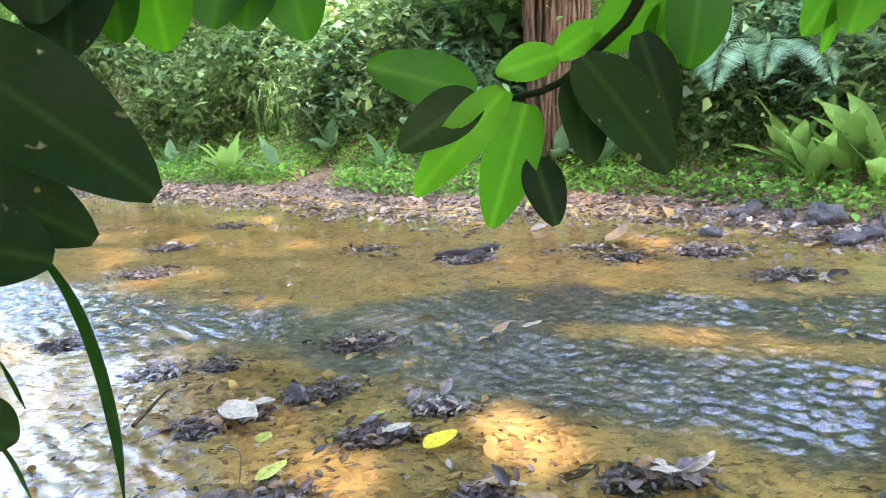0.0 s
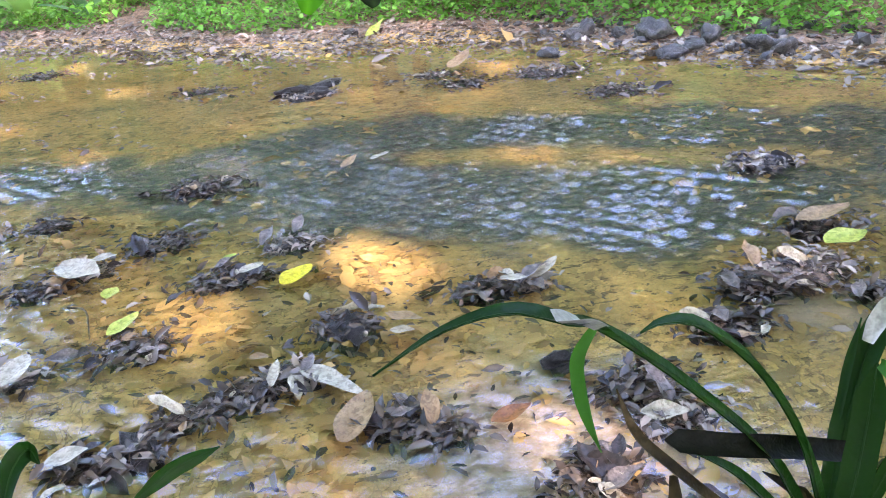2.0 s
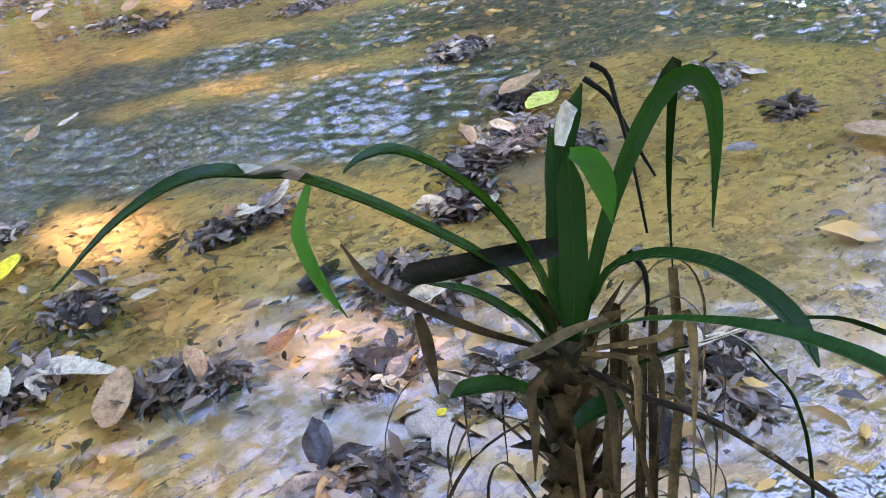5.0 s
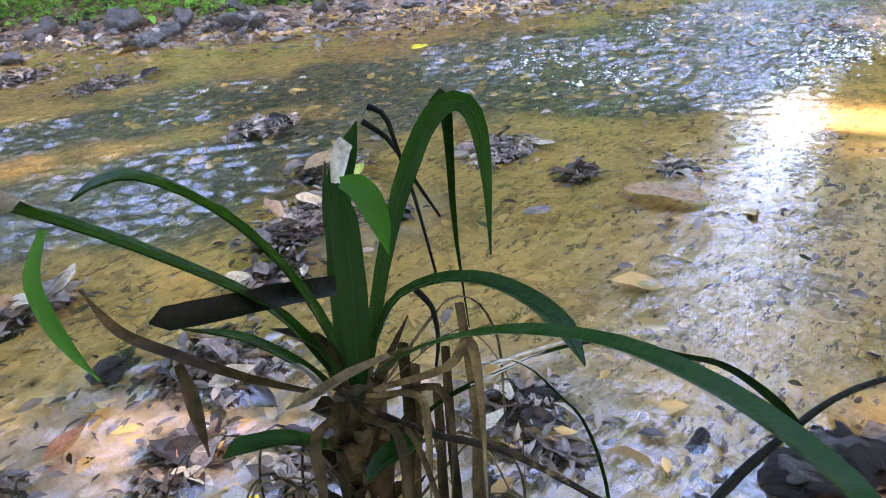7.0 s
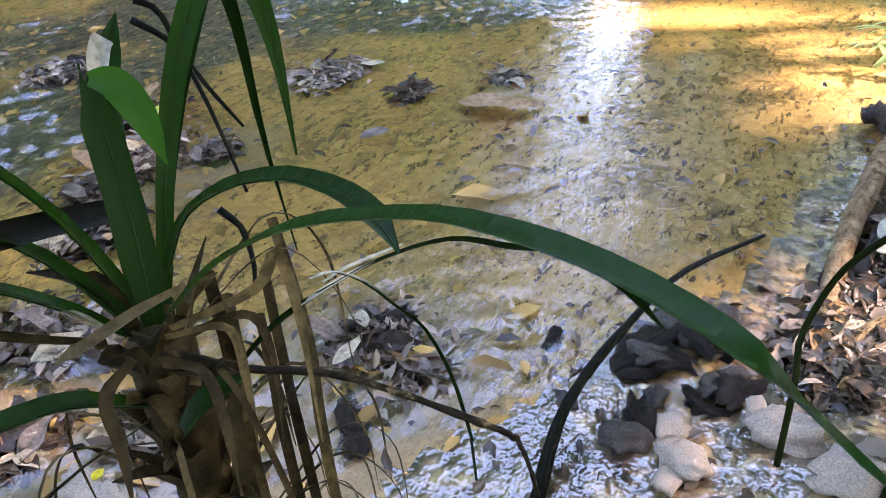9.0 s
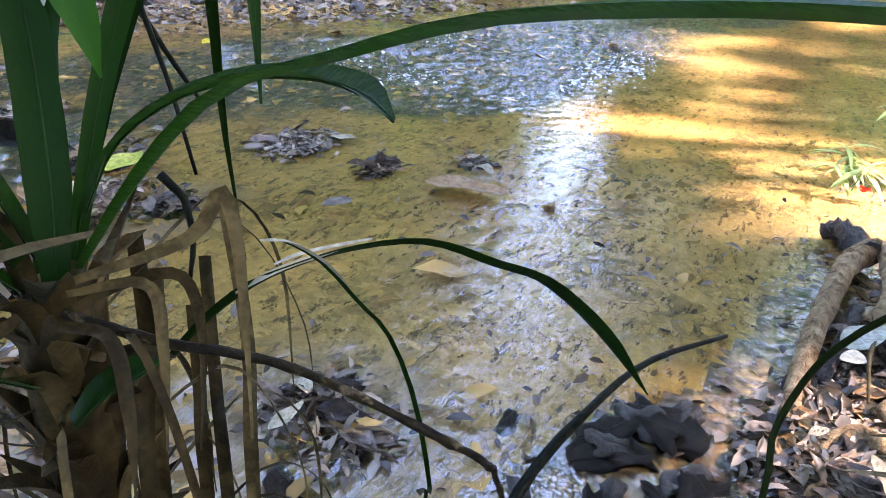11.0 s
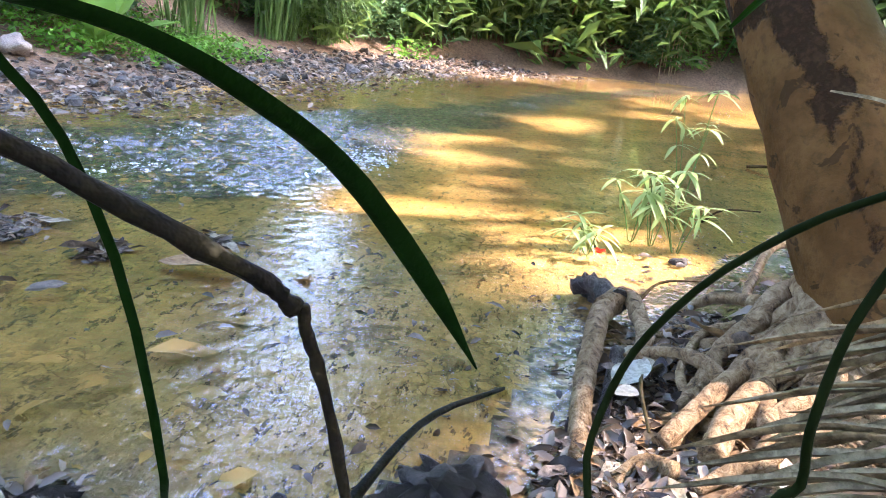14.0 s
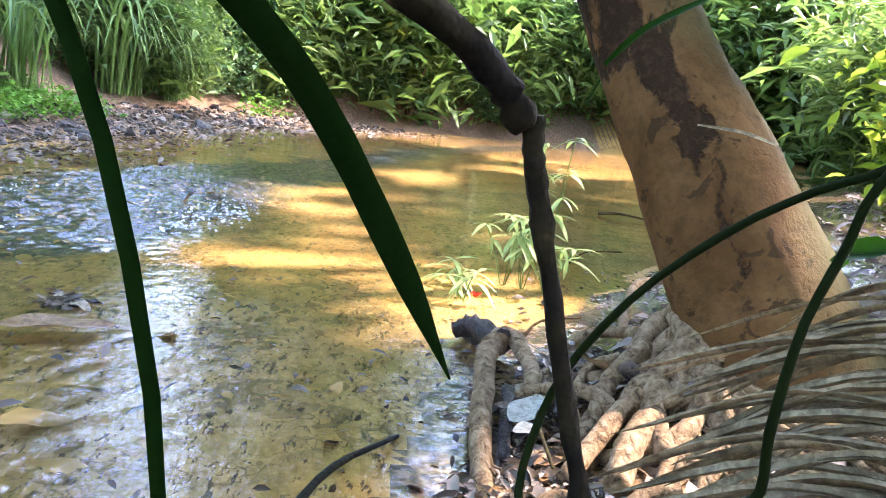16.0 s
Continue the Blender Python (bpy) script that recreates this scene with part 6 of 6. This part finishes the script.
scatter("bank_litter", x, y, -0.001, 0.032, "dark_litter", "brown leaf scraps on the muddy near bank", 0.5, 0.6)
n = 2500
x = -1 + 10 * rng.rand(n)
y = np.interp(x, NEAR_X, NEAR_Y) - 0.3 - 3 * rng.rand(n)
scatter("floor_litter", x, y, 0.1, 0.09, "litter", "dry leaf litter under the trees", 0.5, 0.6)


# single leaves that stand out
def lone_leaf(a, b, width, mat, label, curl=0.1, lift=0.012, tilt=0.0):
    a, b = Vector(a), Vector(b)
    for v in (a, b):
        v.z = max(gz(v.x, v.y), float(water_z(v.x, v.y))) + lift
    d = b - a
    ob = new("fallen_leaf", broad_leaf("fallen_leaf", d.length, width, M[mat], -curl, 0.12, 10, 0.02, int(1000 * abs(a.x))))
    y = d.normalized()
    z = Vector((0, 0, 1)) - y * y.z
    z.normalize()
    ob.matrix_basis = Matrix.Translation(a) @ Matrix((y.cross(z), y, z)).transposed().to_4x4() @ Matrix.Rotation(tilt, 4, "Y")
    tagged(ob, label, "leaf", "fallen leaves")


lone_leaf((-0.087, 2.508, 0.020), (0.016, 2.608, 0.020), .085, "yellow_leaf", "bright yellow fallen leaf floating on the stream", 0.05)
lone_leaf((-0.057, 2.015, 0.020), (0.093, 1.833, 0.020), .062, "pale_leaf", "large cream oval leaf on the wet mud", 0.03)
lone_leaf((0.026, 1.670, 0.020), (0.108, 1.840, 0.020), .085, "tan_leaf", "tan brown oval leaf lying on the mud", 0.03)
lone_leaf((0.365, 1.640, 0.020), (0.466, 1.661, 0.020), .05, "rust_leaf", "rusty orange leaf on the wet sand", 0.15)
lone_leaf((-0.842, 2.890, 0.030), (-0.670, 2.716, 0.030), .11, "pale_leaf", "bleached broad dead leaf", 0.1, 0.03, 0.2)
lone_leaf((-0.739, 2.890, 0.030), (-0.649, 2.891, 0.030), .06, "pale_leaf", "bleached broad dead leaf", 0.1, 0.03)
lone_leaf((-0.592, 2.352, 0.020), (-0.518, 2.447, 0.020), .06, "lime_leaf", "yellow and pale green fallen leaf", 0.1)
lone_leaf((0.205, 2.170, 0.030), (0.290, 2.054, 0.030), .05, "tan_leaf", "rolled olive-tan leaf on dark muck", 0.2, 0.04)
lone_leaf((0.200, 2.086, 0.020), (0.266, 2.057, 0.020), .04, "pale_leaf", "pale grey leaf on the muck", 0.1, 0.03)
lone_leaf((-0.219, 2.588, 0.020), (-0.137, 2.619, 0.020), .05, "pale_leaf", "small pale leaf on dark muck", 0.1, 0.04)
lone_leaf((0.576, 2.283, 0.020), (0.654, 2.244, 0.020), .04, "pale_leaf", "small cream leaf on dark muck", 0.1, 0.03)
lone_leaf((0.674, 2.276, 0.020), (0.775, 2.323, 0.020), .05, "pale_leaf", "pinkish pale leaf in the shallows", 0.3, 0.02)
lone_leaf((0.347, 3.631, 0.020), (0.444, 3.651, 0.020), .04, "pale_leaf", "pale leaf caught in the current", 0.2, 0.03)
lone_leaf((0.209, 3.562, 0.020), (0.285, 3.614, 0.020), .06, "tan_leaf", "brownish leaf caught in the current", 0.4, 0.03)
lone_leaf((0.756, 7.122, 0.020), (1.004, 7.594, 0.020), .09, "lime_leaf", "pale yellow leaf on the far shore", 0.1)
lone_leaf((1.131, 5.395, 0.020), (1.317, 5.566, 0.020), .12, "tan_leaf", "curled tan leaf in the shallows", 0.3, 0.04)
lone_leaf((-0.644, 2.604, 0.020), (-0.619, 2.664, 0.020), .06, "lime_leaf", "small lime green leaf", 0.1)
lone_leaf((-0.281, 2.763, 0.020), (-0.238, 2.795, 0.020), .04, "lime_leaf", "small lime green leaf", 0.1)
lone_leaf((1.605, 2.148, 0.020), (1.757, 2.160, 0.020), .10, "lime_leaf", "yellowing leaf on a litter clump", 0.1, 0.04)
lone_leaf((1.633, 2.328, 0.020), (1.846, 2.351, 0.020), .09, "tan_leaf", "pale brown leaf on a litter clump", 0.1, 0.04)
lone_leaf((-0.820, 2.136, 0.020), (-0.776, 2.259, 0.020), .09, "pale_leaf", "pale leaf at the water's edge", 0.1, 0.03)
lone_leaf((-0.621, 1.766, 0.020), (-0.530, 1.786, 0.020), .06, "pale_leaf", "cream leaf at the water's edge", 0.1, 0.03)
lone_leaf((-0.185, 2.100, 0.020), (-0.133, 2.082, 0.020), .035, "tan_leaf", "small round tan leaf", 0.05)
lone_leaf((-0.127, 1.915, 0.020), (-0.108, 2.026, 0.020), .03, "pale_leaf", "narrow cream leaf in the litter", 0.05, 0.03)
lone_leaf((2.125, 1.333, 0.020), (2.145, 1.059, 0.020), .10, "tan_leaf", "long pale leaf lying in the stream", 0.04)
lone_leaf((2.330, 1.835, 0.020), (2.341, 1.728, 0.020), .05, "pale_leaf", "pale leaf on the sand bar", 0.1)
lone_leaf((3.286, 3.314, 0.020), (3.380, 3.274, 0.020), .10, "yellow_leaf", "yellow leaf in the riffle", 0.1)
lone_leaf((1.799, 1.495, 0.020), (1.859, 1.431, 0.020), .06, "grey_leaf", "grey leaf on the sand bar", 0.05)
lone_leaf((0.903, 0.990, 0.020), (0.984, 0.979, 0.020), .03, "pale_leaf", "white leaf beside dark muck", 0.1, 0.04)
lone_leaf((1.647, 0.131, 0.030), (1.752, 0.056, 0.030), .07, "bleach_glint", "bleached white leaf among the roots", 0.05, 0.06)
lone_leaf((1.609, 0.138, 0.030), (1.596, 0.093, 0.030), .06, "bleach_glint", "bleached white leaf among the roots", 0.05, 0.06)
lone_leaf((0.542, 1.223, 0.020), (0.566, 1.223, 0.020), .02, "yellow_leaf", "tiny yellow leaf on the mud", 0.05)
lone_leaf((1.786, 1.496, 0.020), (1.842, 1.445, 0.020), .05, "grey_leaf", "grey leaf under the shallow water", 0.05)

# white flecks that stand in for sun glints and white water over the shallowest gravel
rng = np.random.RandomState(57)
fx, fy = [], []
for (cx, cy), n, sx, sy in (((4.216, 1.202), 260, 0.22, 0.07), ((4.029, 1.327), 90, 0.14, 0.05), ((3.352, 2.565), 90, 0.16, 0.08), ((3.301, 2.081), 120, 0.13, 0.08), ((3.506, 2.559), 70, 0.2, 0.1), ((4.262, 2.312), 60, 0.15, 0.06), ((3.753, 1.331), 60, 0.10, 0.03), ((4.275, 1.260), 80, 0.2, 0.08)):
    fx.append(cx + rng.normal(0, sx, n))
    fy.append(cy + rng.normal(0, sy, n))
fx, fy = np.concatenate(fx), np.concatenate(fy)
fz = ripple_z(fx, fy)[0] + 0.004
tagged(new("foam", leaf_cloud("foam", np.stack([fx, fy, fz], 1), 0.013, 0.9, M["foam"], rng, 1.0, 8, 0.4)), "white flecks painted for sun glints and foam on the riffle", "foam", kind="stuff")

# black rotten lumps on the muddy near bank
for k, (p, r) in enumerate((((1.053, 1.013), .045), ((1.029, 1.039), .03), ((1.020, 0.463), .03), ((1.153, 0.469), .035), ((0.802, 0.892), .04), ((1.077, 1.011), .05), ((1.286, 0.423), .055), ((1.200, 0.492), .04), ((1.205, 0.454), .035), ((1.139, 0.328), .04), ((1.092, 0.376), .03), ((1.168, 0.658), .02), ((0.096, 2.179), .06), ((0.151, 5.289), .12), ((-0.439, 1.789), .05), ((0.617, 1.836), .05), ((0.531, 2.291), .05))):
    ob = new("muck_lump", stone_mesh("muck_lump", 400 + k, "muck", 0.5, 1.5))
    x, y = p
    ob.matrix_basis = Matrix.Translation((x, y, max(gz(x, y), float(water_z(x, y)) - 0.01) + r * 0.1)) @ Matrix.Rotation(k * 1.7, 4, "Z") @ Matrix.Diagonal((r * 1.3, r * 0.9, r * 0.8, 1))
    tagged(ob, "black wet rotten lump of wood and muck", "debris", "muck lumps")

# bare twigs on the gravel and in the shallows
for k, (a, b, r) in enumerate((((5.627, 4.651, 0.140), (5.461, 4.026, 0.080), .014), ((5.511, 4.061, 0.060), (6.627, 3.962, 0.120), .014), ((12.149, 4.398, 0.250), (15.118, 4.469, 0.250), .02), ((-0.746, 2.562, 0.020), (-0.638, 2.335, 0.020), .004), ((-1.126, 2.759, 0.020), (-1.075, 2.986, 0.060), .008), ((13.995, 5.412, 0.200), (19.267, 5.403, 0.200), .02), ((5.460, -1.103, 0.050), (5.297, -1.458, 0.050), .012), ((3.412, -0.394, 0.050), (3.266, -0.575, 0.150), .006), ((2.214, 0.024, 0.040), (2.337, -0.176, 0.100), .006), ((1.801, 0.017, 0.050), (1.484, 0.087, 0.050), .006))):
    a, b = Vector(a), Vector(b)
    m = a.lerp(b, 0.5) + Vector((0.02, 0.03, 0.02))
    tagged(new("fallen_twig", tube("fallen_twig", curve_pts([a, m, b], 8), [r * (1 - 0.5 * i / 8) for i in range(9)], M["dry_strap"], 6, 0.2, k)), "bare pale twig lying by the water", "twig", "fallen twigs")
